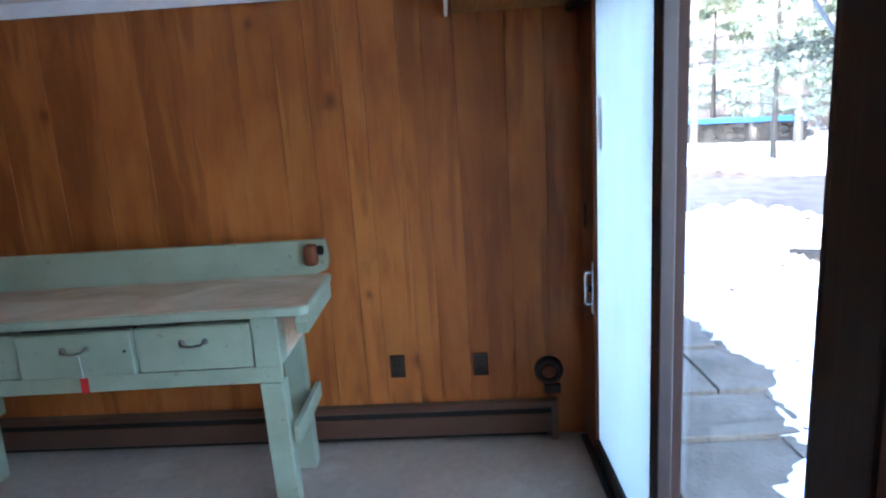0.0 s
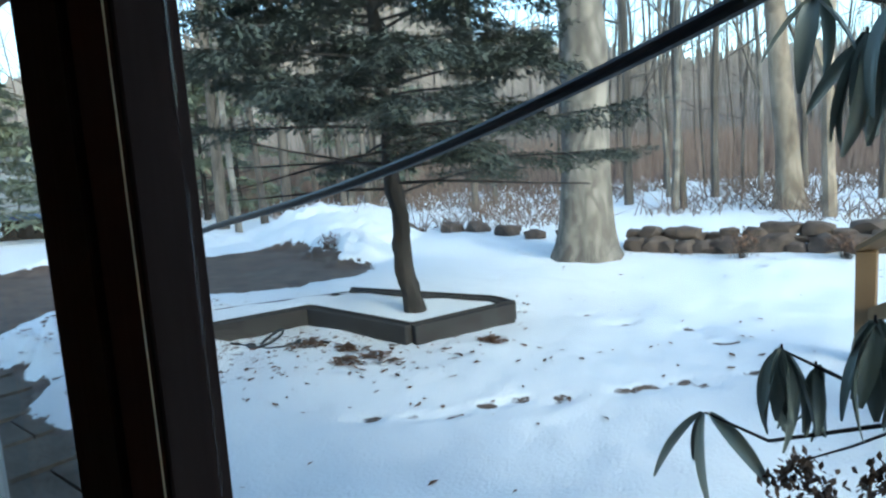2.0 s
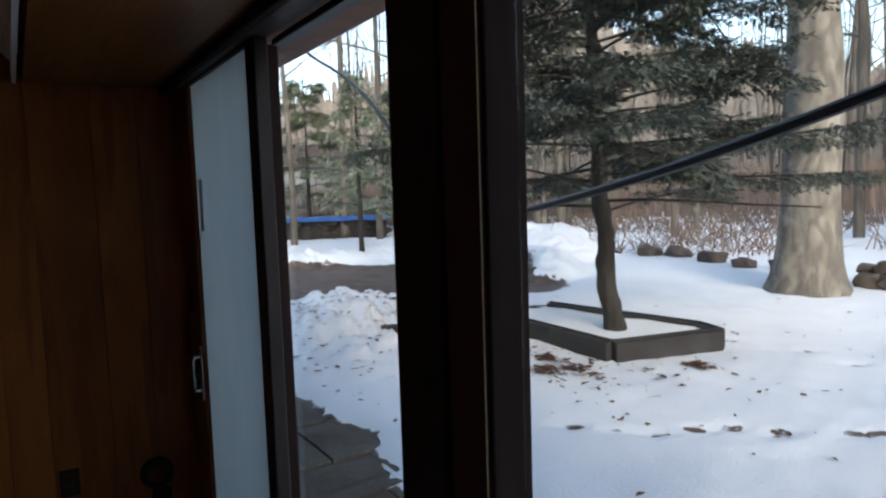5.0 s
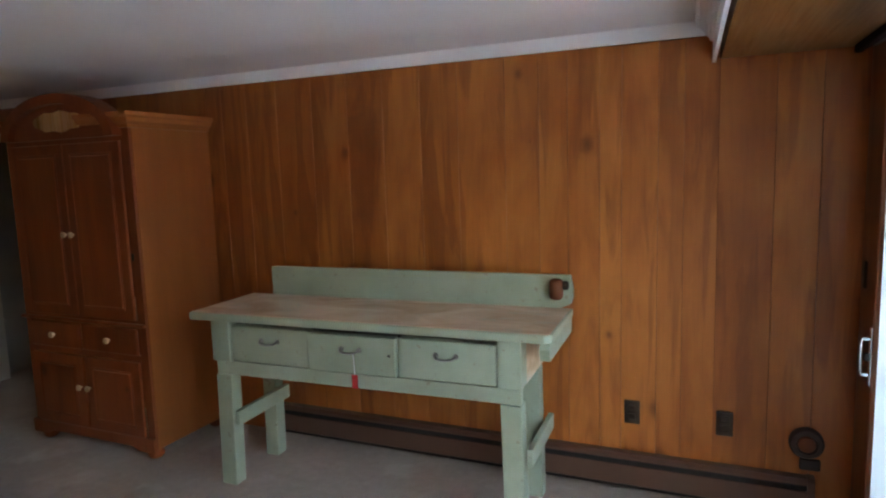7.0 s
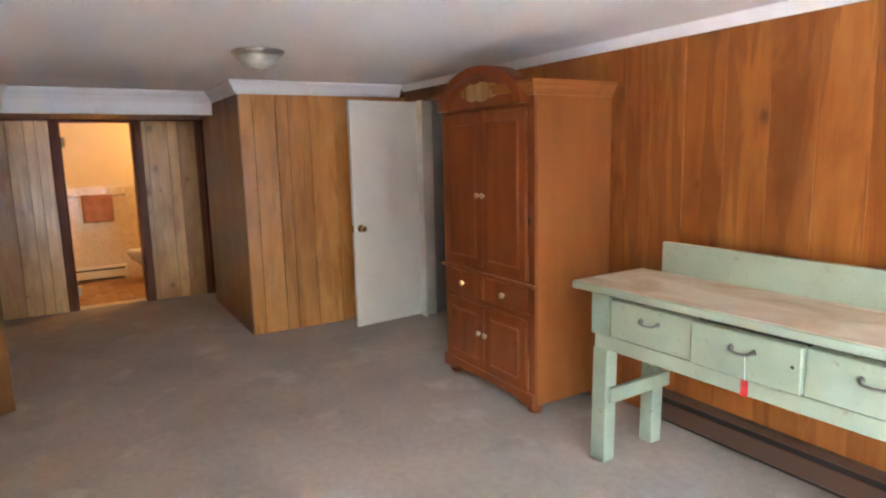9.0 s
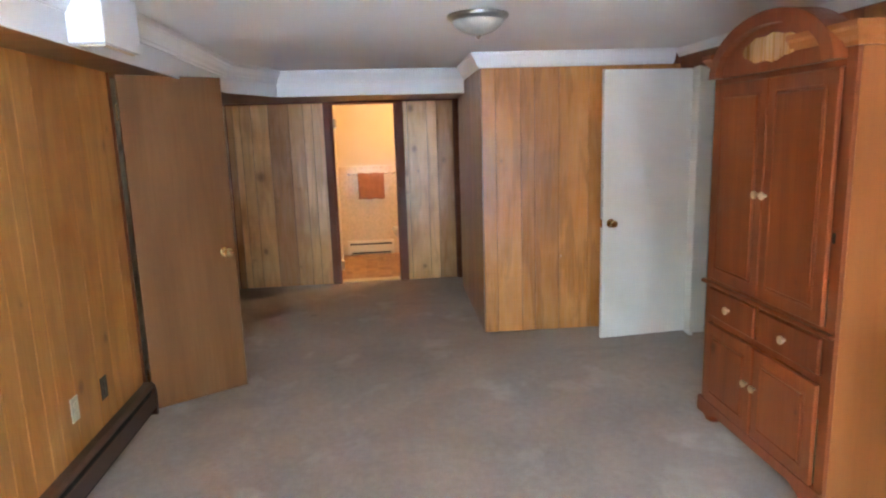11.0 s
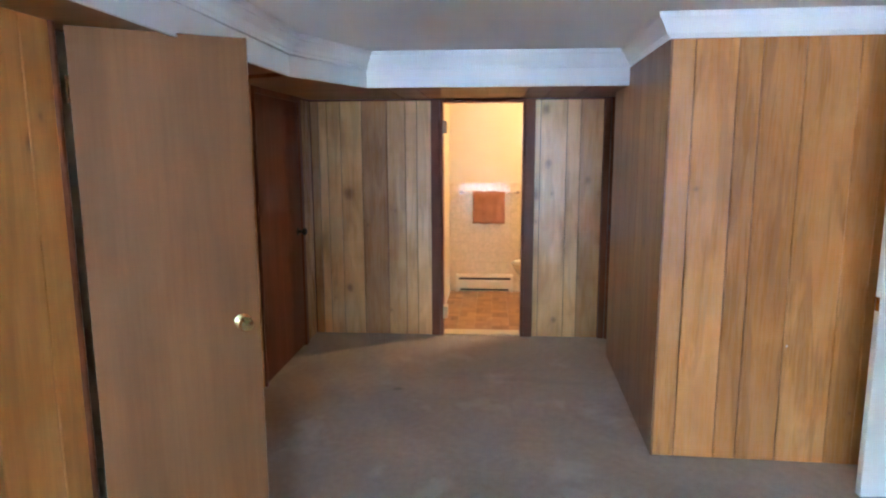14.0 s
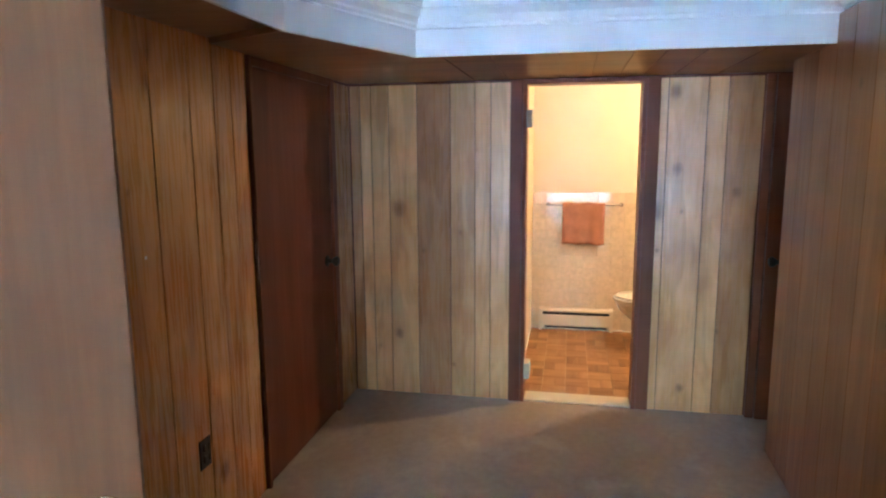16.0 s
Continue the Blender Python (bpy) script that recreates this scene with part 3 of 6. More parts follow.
solid("wall_east", bm, WALNUT, "outer wall of dark wood around the glass doors", "wall", None, "structure")
solid("trim_east", one_box(1.435, 1.479, 2.905, 2.965, 0, 1.995, bevel=0.004), WALNUT, "dark walnut corner board beside the sliding door", "trim", None, "structure")

sl = thing("sliding_door", "sliding door leaf with fogged white glass and dark frame", "door")
part("stile", one_box(1.43, 1.475, 2.72, 2.904, 0.03, 1.985, bevel=0.004), WALNUT, sl)
part("stile", one_box(1.43, 1.475, 1.875, 1.955, 0.03, 1.985, bevel=0.004), DARKFRAME, sl)
part("rail", one_box(1.432, 1.473, 1.9555, 2.7195, 1.975, 1.985, bevel=0.003), DARKFRAME, sl)
part("rail", one_box(1.432, 1.473, 1.9555, 2.7195, 0.03, 0.10, bevel=0.003), DARKFRAME, sl)
part("pane", one_box(1.448, 1.456, 1.955, 2.72, 0.10, 1.975), FOGGED, sl, "fogged milky white glass")
part("sticker", one_box(1.4455, 1.4478, 2.63, 2.68, 1.40, 1.60), WHITE, sl, "white label strip on the glass")
hd = part("handle", tube(B(), [(1.43, 2.735, 0.735), (1.40, 2.735, 0.735), (1.395, 2.735, 0.75), (1.395, 2.735, 0.86), (1.40, 2.735, 0.875), (1.43, 2.735, 0.875)], 0.007, 8), CHROME, sl, "chrome pull handle", True)
part("backplate", one_box(1.424, 1.4298, 2.722, 2.748, 0.69, 0.92, bevel=0.002), CHROME, hd, "chrome back plate")
part("latch", one_box(1.405, 1.4238, 2.727, 2.743, 0.79, 0.82, bevel=0.003), DARKMETAL, hd)
part("lock", one_box(1.418, 1.4298, 2.84, 2.865, 1.05, 1.16, bevel=0.004), DARKMETAL, sl, "dark metal lock plate")

fx = thing("fixed_glass_door", "fixed clear glass door panel in a black frame", "door")
part("stile", one_box(1.49, 1.535, 1.957, 1.985, 0.03, 1.985, bevel=0.003), GREYFRAME, fx)
part("stile", one_box(1.49, 1.535, 1.1305, 1.15, 0.03, 1.985, bevel=0.003), ALU, fx)
part("rail", one_box(1.491, 1.534, 1.1505, 1.8895, 1.965, 1.985, bevel=0.003), ALU, fx)
part("rail", one_box(1.491, 1.534, 1.1505, 1.8895, 0.03, 0.08, bevel=0.003), ALU, fx)
pane = part("pane", one_box(1.51, 1.515, 1.15, 1.89, 0.08, 1.965), GLASS, fx, "clear glass")
pane.visible_shadow = False

fr = thing("door_frame_east", "dark brown post and head frame of the glass doors", "door frame", kind="structure")
part("post", one_box(1.455, 1.514, 0.977, 1.13, 0.001, 1.998, bevel=0.004), DARKFRAME, fr)
part("post", one_box(1.457, 1.478, 1.1305, 1.148, 0.001, 1.998, bevel=0.003), DARKFRAME, fr)
part("trim", one_box(1.465, 1.513, 0.862, 0.9765, 0.001, 1.998, bevel=0.006), FRAMEBROWN, fr, "brown casing board")
part("head", one_box(1.40, 1.479, 1.1485, 2.904, 1.986, 1.9985, bevel=0.003), DARKFRAME, fr)
part("track", one_box(1.36, 1.39, 1.1, 2.9, 1.965, 1.9985, bevel=0.005), GREYFRAME, fr, "grey curtain rail")
part("sill", one_box(1.40, 1.68, 1.1455, 2.904, 0.021, 0.029, bevel=0.003), ALU, fr, "black door track")

wi = thing("window_1", "large clear window with a grey-brown frame", "window", kind="structure")
part("frame", one_box(1.5135, 1.556, 0.862, 0.962, 0.021, 1.998, bevel=0.005), GREYFRAME, wi)
part("frame", one_box(1.485, 1.556, -0.549, -0.47, 0.021, 1.998, bevel=0.005), GREYFRAME, wi)
part("frame", one_box(1.51, 1.556, -0.4695, 0.8495, 1.94, 1.998, bevel=0.005), GREYFRAME, wi)
part("frame", one_box(1.51, 1.556, -0.4695, 0.8495, 0.021, 0.12, bevel=0.005), GREYFRAME, wi)
part("frame", one_box(1.468, 1.556, 0.850, 0.8615, 0.021, 1.998, bevel=0.003), GREYFRAME, wi)
part("bead", one_box(1.4625, 1.4648, 0.8625, 0.865, 0.02, 1.998), PLASTERWARM, wi, "pale edge of the casing")
pane = part("pane", one_box(1.535, 1.54, -0.47, 0.8495, 0.12, 1.94), GLASS, wi, "clear glass")
pane.visible_shadow = False


# ---- things in the room ----
def baseboard_heater(name, length, at, material, label):
    ht = thing(name, label, "heater", at)
    part("back_plate", one_box(0, length, -0.006, -0.001, 0.01, 0.19), material, ht)
    part("cover", prism(B(), [(-0.06, 0.04), (-0.066, 0.045), (-0.066, 0.135), (-0.062, 0.14), (-0.058, 0.135), (-0.058, 0.045)], 0, 0.03, length - 0.03), material, ht)
    part("top", prism(B(), [(-0.007, 0.19), (-0.045, 0.19), (-0.06, 0.175), (-0.06, 0.165), (-0.054, 0.165), (-0.042, 0.182), (-0.007, 0.182)], 0, 0.03, length - 0.03), material, ht)
    # Slot and inside are coloured near-black in place of their shade.
    part("damper", one_box(0.03, length - 0.03, -0.05, -0.044, 0.137, 0.158), GAP_SHADE, ht, "damper darkened with the slot's shade in its colour")
    part("fin_block", one_box(0.05, length - 0.05, -0.05, -0.012, 0.02, 0.13), GAP_SHADE, ht, "fin block with the heater's inner shade in its colour")
    for a in (0.0, length - 0.03):
        part("end_cap", prism(B(), [(-0.001, 0.0), (-0.068, 0.0), (-0.07, 0.14), (-0.062, 0.18), (-0.045, 0.194), (-0.001, 0.194)], 0, a, a + 0.029), material, ht)
    return ht


baseboard_heater("baseboard_heater", 2.9, ROOM @ pose(-3.05, -0.0125, 0), HEATER, "long brown enamel baseboard heater along the pine wall")
baseboard_heater("baseboard_heater", 4.0, pose(0.42, -0.599, 0, 0, 0, 180), HEATER, "brown enamel baseboard heater along the south wall")


def outlet(at, material, label):
    o = thing("wall_outlet", label, "outlet", at, "wall outlets")
    part("plate", one_box(-0.036, 0.036, -0.006, 0, -0.058, 0.058, bevel=0.0025), material, o)
    for z in (-0.021, 0.021):
        part("socket", one_box(-0.017, 0.017, -0.009, -0.0062, z - 0.014, z + 0.014, bevel=0.004), material, o)
    return o


outlet(ROOM @ pose(-0.917, -0.0125, 0.385), BLACKPL, "dark brown outlet plate on the pine wall")
outlet(ROOM @ pose(-0.511, -0.0125, 0.38), BLACKPL, "dark brown outlet plate on the pine wall")
outlet(pose(-3.06, -0.599, 0.375, 0, 0, 180), BLACKPL, "dark outlet plate on the south wall")
outlet(pose(-2.745, -0.599, 0.4, 0, 0, 180), IVORY, "ivory outlet plate on the south wall")
outlet(pose(-4.985, -0.659, 0.41, 0, 0, 180), BLACKPL, "dark outlet plate in the passage")

bell = thing("round_valve", "round dark fitting low on the wall beside the door", "valve", ROOM @ pose(-0.185, -0.0125, 0.34) @ Matrix.Diagonal((0.8, 0.8, 0.8, 1)))
part("rim", lathe(B(), [(0.085, 0), (0.085, 0.03), (0.075, 0.045), (0.055, 0.045), (0.05, 0.03)], (0, 0, 0), 24, YNEG), DARKFRAME, bell, "", True)
part("hub", lathe(B(), [(0.045, 0), (0.042, 0.05), (0.02, 0.06)], (0, 0, 0), 16, YNEG), WALNUT, bell, "", True)
part("bracket", one_box(-0.03, 0.07, -0.03, -0.001, -0.15, -0.09, bevel=0.006), DARKFRAME, bell)


def cabinet_door(bm_mat, parent, x0, x1, z0, z1, y, name="door", knob_at=None):
    d = part(name, one_box(x0, x1, y - 0.02, y, z0, z1, bevel=0.004), bm_mat, parent)
    w = 0.055
    part("panel", one_box(x0 + w + 0.012, x1 - w - 0.012, y - 0.027, y - 0.0202, z0 + w + 0.012, z1 - w - 0.012, bevel=0.0065), bm_mat, d)
    bm = B()
    for a in ((x0 + w, x0 + w + 0.01, z0 + w, z1 - w), (x1 - w - 0.01, x1 - w, z0 + w, z1 - w)):
        box(bm, a[0], a[1], y - 0.0245, y - 0.0203, a[2], a[3], bevel=0.0015)
    for a in ((z0 + w, z0 + w + 0.01), (z1 - w - 0.01, z1 - w)):
        box(bm, x0 + w + 0.0101, x1 - w - 0.0101, y - 0.0245, y - 0.0203, a[0], a[1], bevel=0.0015)
    part("moulding", bm, bm_mat, d)
    if knob_at:
        part("knob", lathe(B(), [(0.007, 0), (0.007, 0.01), (0.017, 0.016), (0.018, 0.024), (0.01, 0.03)], (knob_at[0], y - 0.02, knob_at[1]), 14, YNEG), KNOBWOOD, d, "pale turned wooden knob", True)
    return d


def armoire(at):
    """Front at y 0, back at y 0.57; x from -0.495 to 0.495."""
    a = thing("armoire", "tall reddish pine armoire with an arched top and panelled doors", "armoire", at)
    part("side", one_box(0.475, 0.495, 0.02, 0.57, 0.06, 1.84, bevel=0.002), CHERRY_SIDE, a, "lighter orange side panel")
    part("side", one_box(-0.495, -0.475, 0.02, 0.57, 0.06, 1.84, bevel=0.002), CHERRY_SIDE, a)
    part("back", one_box(-0.4745, 0.4745, 0.555, 0.57, 0.06, 1.84), CHERRY, a)
    bm = B()
    for x0, x1, z0, z1 in ((-0.495, -0.44, 0.06, 1.84), (0.44, 0.495, 0.06, 1.84)):
        box(bm, x0, x1, 0.0, 0.0195, z0, z1, bevel=0.002)
    for z0, z1 in ((0.06, 0.13), (0.565, 0.60), (0.755, 0.80), (1.775, 1.84)):
        box(bm, -0.4395, 0.4395, 0.0, 0.0195, z0, z1, bevel=0.002)
    box(bm, -0.012, 0.012, 0.0005, 0.019, 0.601, 0.7545)
    part("face_frame", bm, CHERRY, a)
    part("shelf", one_box(-0.474, 0.474, 0.021, 0.55, 0.77, 0.79), CHERRY, a)
    for s in (-1, 1):
        x0, x1 = sorted((s * 0.002, s * 0.438))
        cabinet_door(CHERRY, a, x0, x1, 0.802, 1.773, -0.001, "upper_door", (s * 0.03, 1.27))
        x0, x1 = sorted((s * 0.008, s * 0.438))
        cabinet_door(CHERRY, a, x0, x1, 0.132, 0.563, -0.001, "lower_door", (s * 0.035, 0.38))
        x0, x1 = sorted((s * 0.014, s * 0.438))
        d = part("drawer", one_box(x0, x1, -0.019, -0.001, 0.603, 0.752, bevel=0.006), CHERRY, a)
        part("knob", lathe(B(), [(0.008, 0), (0.008, 0.01), (0.018, 0.016), (0.019, 0.026), (0.01, 0.032)], (s * 0.226, -0.019, 0.68), 14, YNEG), KNOBWOOD, d, "pale turned wooden knob", True)
        part("hinge", one_box(s * 0.452 - 0.008, s * 0.452 + 0.008, -0.006, -0.001, 1.13, 1.17, bevel=0.002), DARKMETAL, a, "small dark hinge")
    part("moulding", one_box(-0.505, 0.505, -0.028, 0.0, 0.765, 0.785, bevel=0.006), CHERRY, a, "waist moulding")
    # cornice round front and sides
    prof = [(0, 1.84), (0.012, 1.84), (0.014, 1.855), (0.03, 1.87), (0.038, 1.89), (0.05, 1.90), (0.05, 1.92), (0, 1.92)]
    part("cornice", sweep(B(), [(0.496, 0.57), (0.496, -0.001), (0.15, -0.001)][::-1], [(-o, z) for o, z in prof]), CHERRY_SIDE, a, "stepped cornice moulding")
    part("cornice", sweep(B(), [(-0.496, 0.57), (-0.496, -0.001), (-0.45, -0.001)], [(-o, z) for o, z in prof]), CHERRY, a)
    part("top", one_box(-0.494, 0.494, 0.0, 0.57, 1.8405, 1.86), CHERRY, a)
    # arched pediment
    arch = [(0.43 * math.cos(t), 1.80 + 0.235 * math.sin(t)) for t in [math.pi * k / 24 for k in range(25)]]
    ped = part("pediment", prism(B(), [(x, z) for x, z in arch], 1, -0.022, 0.03), CHERRY, a, "arched pediment")
    outer = [(0.45 * math.cos(t), 1.80 + 0.245 * math.sin(t)) for t in [math.pi * k / 24 for k in range(25)]]
    inner = [(0.385 * math.cos(t), 1.80 + 0.19 * math.sin(t)) for t in [math.pi * k / 24 for k in range(24, -1, -1)]]
    part("arch_moulding", prism(B(), outer + inner, 1, -0.06, 0.05), CHERRY, ped, "raised arch moulding")
    orn = [(0.2 * math.cos(t), 1.895 + 0.055 * math.sin(t) * (1 + 0.12 * math.cos(9 * t))) for t in [2 * math.pi * k / 30 for k in range(30)]]
    part("ornament", prism(B(), orn, 1, -0.03, -0.0225), PALE, ped, "pale carved shell ornament")
    for x in (-0.44, 0.44):
        for y in (0.045, 0.52):
            part("foot", lathe(B(), [(0.03, 0), (0.044, 0.012), (0.047, 0.03), (0.036, 0.05), (0.03, 0.06)], (x, y, 0), 16), CHERRY, a, "", True)
    part("plinth", prism(B(), [(-0.5, 0.05), (-0.38, 0.05), (-0.3, 0.085), (0.3, 0.085), (0.38, 0.05), (0.5, 0.05), (0.5, 0.13), (-0.5, 0.13)], 1, -0.02, -0.0005), CHERRY, a)
    return a


armoire(ROOM @ pose(-3.90, -0.6, 0))


def bow_pull(bm, x, y, z, half=0.045):
    tube(bm, [(x - half, y, z), (x - half, y - 0.012, z), (x - half * 0.8, y - 0.024, z - 0.008), (x, y - 0.028, z - 0.012), (x + half * 0.8, y - 0.024, z - 0.008), (x + half, y - 0.012, z), (x + half, y, z)], 0.0055, 8)
    for s in (-1, 1):
        lathe(bm, [(0.013, 0), (0.012, 0.004), (0.006, 0.006)], (x + s * half, y, z), 12, YNEG)
    return bm


def workbench():
    w = thing("workbench", "old mint-green painted workbench with three drawers and a worn top", "workbench", Matrix.Translation((0.012, 0.02, 0)) @ Matrix.Diagonal((1.022, 1, 1, 1)))
    top = B()
    prism(top, [(-1.502, 2.335), (0.235, 2.335), (0.262, 2.36), (0.262, 2.84), (-1.40, 2.84), (-1.502, 2.80)], 2, 0.872, 0.908)
    bmesh.ops.bevel(top, geom=[e for e in top.edges], offset=0.004, segments=1, affect="EDGES")
    part("top", top, MINT, w, "thick top with painted edge")
    part("surface", one_box(-1.492, 0.252, 2.345, 2.828, 0.9085, 0.911), BENCHTOP, w, "worn bare wooden work surface")
    part("backboard", prism(B(), [(-1.363, 0.9085), (0.20, 0.9085), (0.25, 0.93), (0.262, 0.96), (0.262, 1.0), (0.25, 1.065), (-1.363, 1.065)], 1, 2.8285, 2.858), MINT, w)
    part("end_cleat", prism(B(), [(2.35, 0.80), (2.84, 0.80), (2.84, 0.8715), (2.35, 0.8715), (2.33, 0.85)], 0, 0.215, 0.255), MINT, w)
    part("post", one_box(0.03, 0.13, 2.385, 2.48, 0.655, 0.8718, bevel=0.004), MINT, w)
    part("post", one_box(-1.42, -1.31, 2.385, 2.48, 0.655, 0.8718, bevel=0.004), MINT, w)
    part("side_panel", one_box(0.11, 0.13, 2.4805, 2.82, 0.655, 0.8718, bevel=0.002), BENCHTOP, w, "bare scuffed end panel")
    part("side_panel", one_box(-1.42, -1.40, 2.4805, 2.82, 0.655, 0.8718, bevel=0.002), MINT, w)
    part("back_panel", one_box(-1.3995, 0.1095, 2.80, 2.82, 0.585, 0.8718), MINT, w)
    part("apron", one_box(-1.41, 0.125, 2.40, 2.425, 0.585, 0.6545, bevel=0.003), MINT, w)
    part("case_bottom", one_box(-1.395, 0.105, 2.43, 2.775, 0.64, 0.652), MINT, w)
    # Dark sheet added behind the drawers as painted shade for the gap.
    part("gap", one_box(-1.309, 0.029, 2.44, 2.46, 0.656, 0.868), GAP_SHADE, w, "dark sheet standing in for the shade above the drawers")
    for x0, x1, out in ((-1.305, -0.866, 0.0), (-0.862, -0.42, 0.022), (-0.416, 0.026, 0.004)):
        d = part("drawer", one_box(x0, x1, 2.392 - out, 2.439 - out, 0.66, 0.840, bevel=0.005), MINT, w)
        part("handle", bow_pull(B(), (x0 + x1) / 2, 2.392 - out, 0.775), SHADED_CHROME, d, "chrome bow pull with the shade beneath it in its colour", True)
        if out > 0.02:
            part("lock", lathe(B(), [(0.007, 0), (0.006, 0.003)], (x1 - 0.03, 2.37, 0.76), 10, YNEG), DARKMETAL, d, "small keyhole")
            t = part("tag", one_box(-0.628, -0.598, 2.352, 2.356, 0.60, 0.665, bevel=0.0015), REDTAG, d, "red price tag on a string")
            part("string", tube(B(), [(-0.612, 2.345, 0.765), (-0.613, 2.352, 0.72), (-0.613, 2.354, 0.665)], 0.002, 6), WHITE, t, "white string")
    for x0, x1, y0, y1, lean in ((0.035, 0.125, 2.395, 2.47, 0.012), (-1.415, -1.325, 2.395, 2.47, -0.012), (0.03, 0.12, 2.75, 2.827, 0.01), (-1.41, -1.33, 2.75, 2.827, -0.01)):
        z1 = 0.584 if y0 < 2.5 else 0.639
        bm = one_box(x0, x1, y0, y1, 0.0, z1, bevel=0.004)
        for v in bm.verts:
            v.co.x += lean * (1 - v.co.z / z1)
        part("leg", bm, MINT, w)
    for x0 in (0.146, -1.318):
        part("stretcher", one_box(x0, x0 + 0.025, 2.395, 2.825, 0.325, 0.40, bevel=0.003), MINT, w)
    block = one_box(0.162, 0.224, 2.772, 2.8282, 0.955, 1.055, bevel=0.022, segments=3)
    v = part("knob_block", block, WALNUT, w, "rounded dark wooden block on the backboard", True)
    part("bolt", lathe(B(), [(0.02, 0), (0.022, 0.006), (0.022, 0.018), (0.016, 0.024), (0.004, 0.026)], (0.225, 2.795, 1.025), 12, XPOS), DARKMETAL, v, "dark metal bolt head", True)
    return w


workbench()

# ceiling lamp
cl = thing("ceiling_lamp", "flush ceiling lamp with nickel rim and frosted bowl, unlit", "ceiling lamp", pose(-3.13, 1.365, CEIL))
part("rim", lathe(B(), [(0.15, -0.001), (0.155, -0.008), (0.152, -0.018), (0.14, -0.026), (0.132, -0.034), (0.12, -0.034)], (0, 0, 0), 36), NICKEL, cl, "brushed nickel rim", True)
FROST = plain("frosted_glass", (0.54, 0.52, 0.46), 0.25)
part("bowl", lathe(B(), [(0.13, -0.033), (0.122, -0.05), (0.10, -0.07), (0.07, -0.088), (0.03, -0.1), (0.004, -0.103)], (0, 0, 0), 36), FROST, cl, "frosted glass bowl", True)
part("finial", lathe(B(), [(0.004, -0.102), (0.012, -0.106), (0.009, -0.115), (0.004, -0.12)], (0, 0, 0), 14), NICKEL, cl, "small nickel finial", True)

# vent box on the south soffit
vb = thing("vent_box", "white boxed vent hung on the south soffit", "vent", pose(-2.76, -0.268, 0))
part("body", one_box(0, 0.37, 0.0, 0.13, 1.945, 2.157, bevel=0.003), WHITE, vb)
part("grille", one_box(0.03, 0.34, 0.02, 0.115, 1.938, 1.9448, bevel=0.002), CREAM, vb)
for k in range(5):
    part("slat", one_box(0.04, 0.33, 0.03 + k * 0.017, 0.034 + k * 0.017, 1.932, 1.9378), WHITE, vb)

# ---- bathroom beyond the doorway ----
for y0, y1, side in ((0.27, 0.37, "south"), (2.0, 2.1, "north")):
    solid("wall_bathroom_" + side, one_box(-8.4, -6.841, y0, y1, 0, 2.3), PLASTERWARM, "warm-lit cream plaster bathroom side wall", "wall", None, "structure")
wall_bath = solid("wall_bathroom", one_box(-8.5, -8.4, -0.2, 2.1, 0, 2.3), PLASTERWARM, "warm-lit cream plaster wall tiled to half its height", "wall", None, "structure")
solid("ceiling_bathroom", one_box(-8.5, -6.841, 0.27, 2.1, 2.3, 2.4), PLASTERWARM, "plain bathroom ceiling", "ceiling", None, "structure")
bm = one_box(-8.399, -8.392, 0.371, 1.999, 0.0, 1.165)
tl = part("grout_bed", bm, GROUT, wall_bath)
tile_mesh = mesh_of("tile", one_box(0, 0.006, -0.0525, 0.0525, -0.0525, 0.0525, bevel=0.002), TILE)
for r in range(11):
    for c in range(15):
        ob = new("tile", tile_mesh)
        ob.parent = wall_bath
        ob.location = (-8.3918, 0.425 + c * 0.108, 0.054 + r * 0.108)
fl = solid("floor_bathroom", one_box(-8.4, -6.745, 0.37, 2.0, -0.1, -0.004), GROUT, "mottled orange-brown parquet bathroom floor", "floor", None, "structure")
PARQUET = wood("parquet", (0.24, 0.115, 0.04), (0.38, 0.195, 0.075), (0.50, 0.285, 0.12), 0.35, axis=0, vary=0.22, figure=0.6)
strip = mesh_of("parquet_block", one_box(-0.0755, 0.0755, -0.0365, 0.0365, -0.003, 0.004), PARQUET)
for i in range(10):
    for j in range(10):
        for k in range(2):
            ob = new("parquet_block", strip)
            ob.parent = fl
            x, y = -8.3 + i * 0.152, 0.45 + j * 0.152
            if (i + j) % 2:
                ob.matrix_world = pose(x, y - 0.037 + k * 0.074, 0)
            else:
                ob.matrix_world = pose(x - 0.037 + k * 0.074, y, 0, 0, 0, 90)
baseboard_heater("bathroom_heater", 0.62, pose(-8.39, 0.44, 0, 0, 0, 90) @ Matrix.Diagonal((1, 1, 1, 1)), CREAM, "cream enamel bathroom baseboard heater")
tb = thing("towel_rail", "chrome towel rail on the tiled wall", "towel rail")
part("bar", tube(B(), [(-8.335, 0.5, 1.085), (-8.335, 1.1, 1.085)], 0.008, 10), CHROME, tb, "", True)
for y in (0.5, 1.1):
    part("bracket", lathe(B(), [(0.022, 0), (0.018, 0.01), (0.01, 0.02), (0.01, 0.062)], (-8.3918, y, 1.085), 14, XPOS), CHROME, tb, "", True)


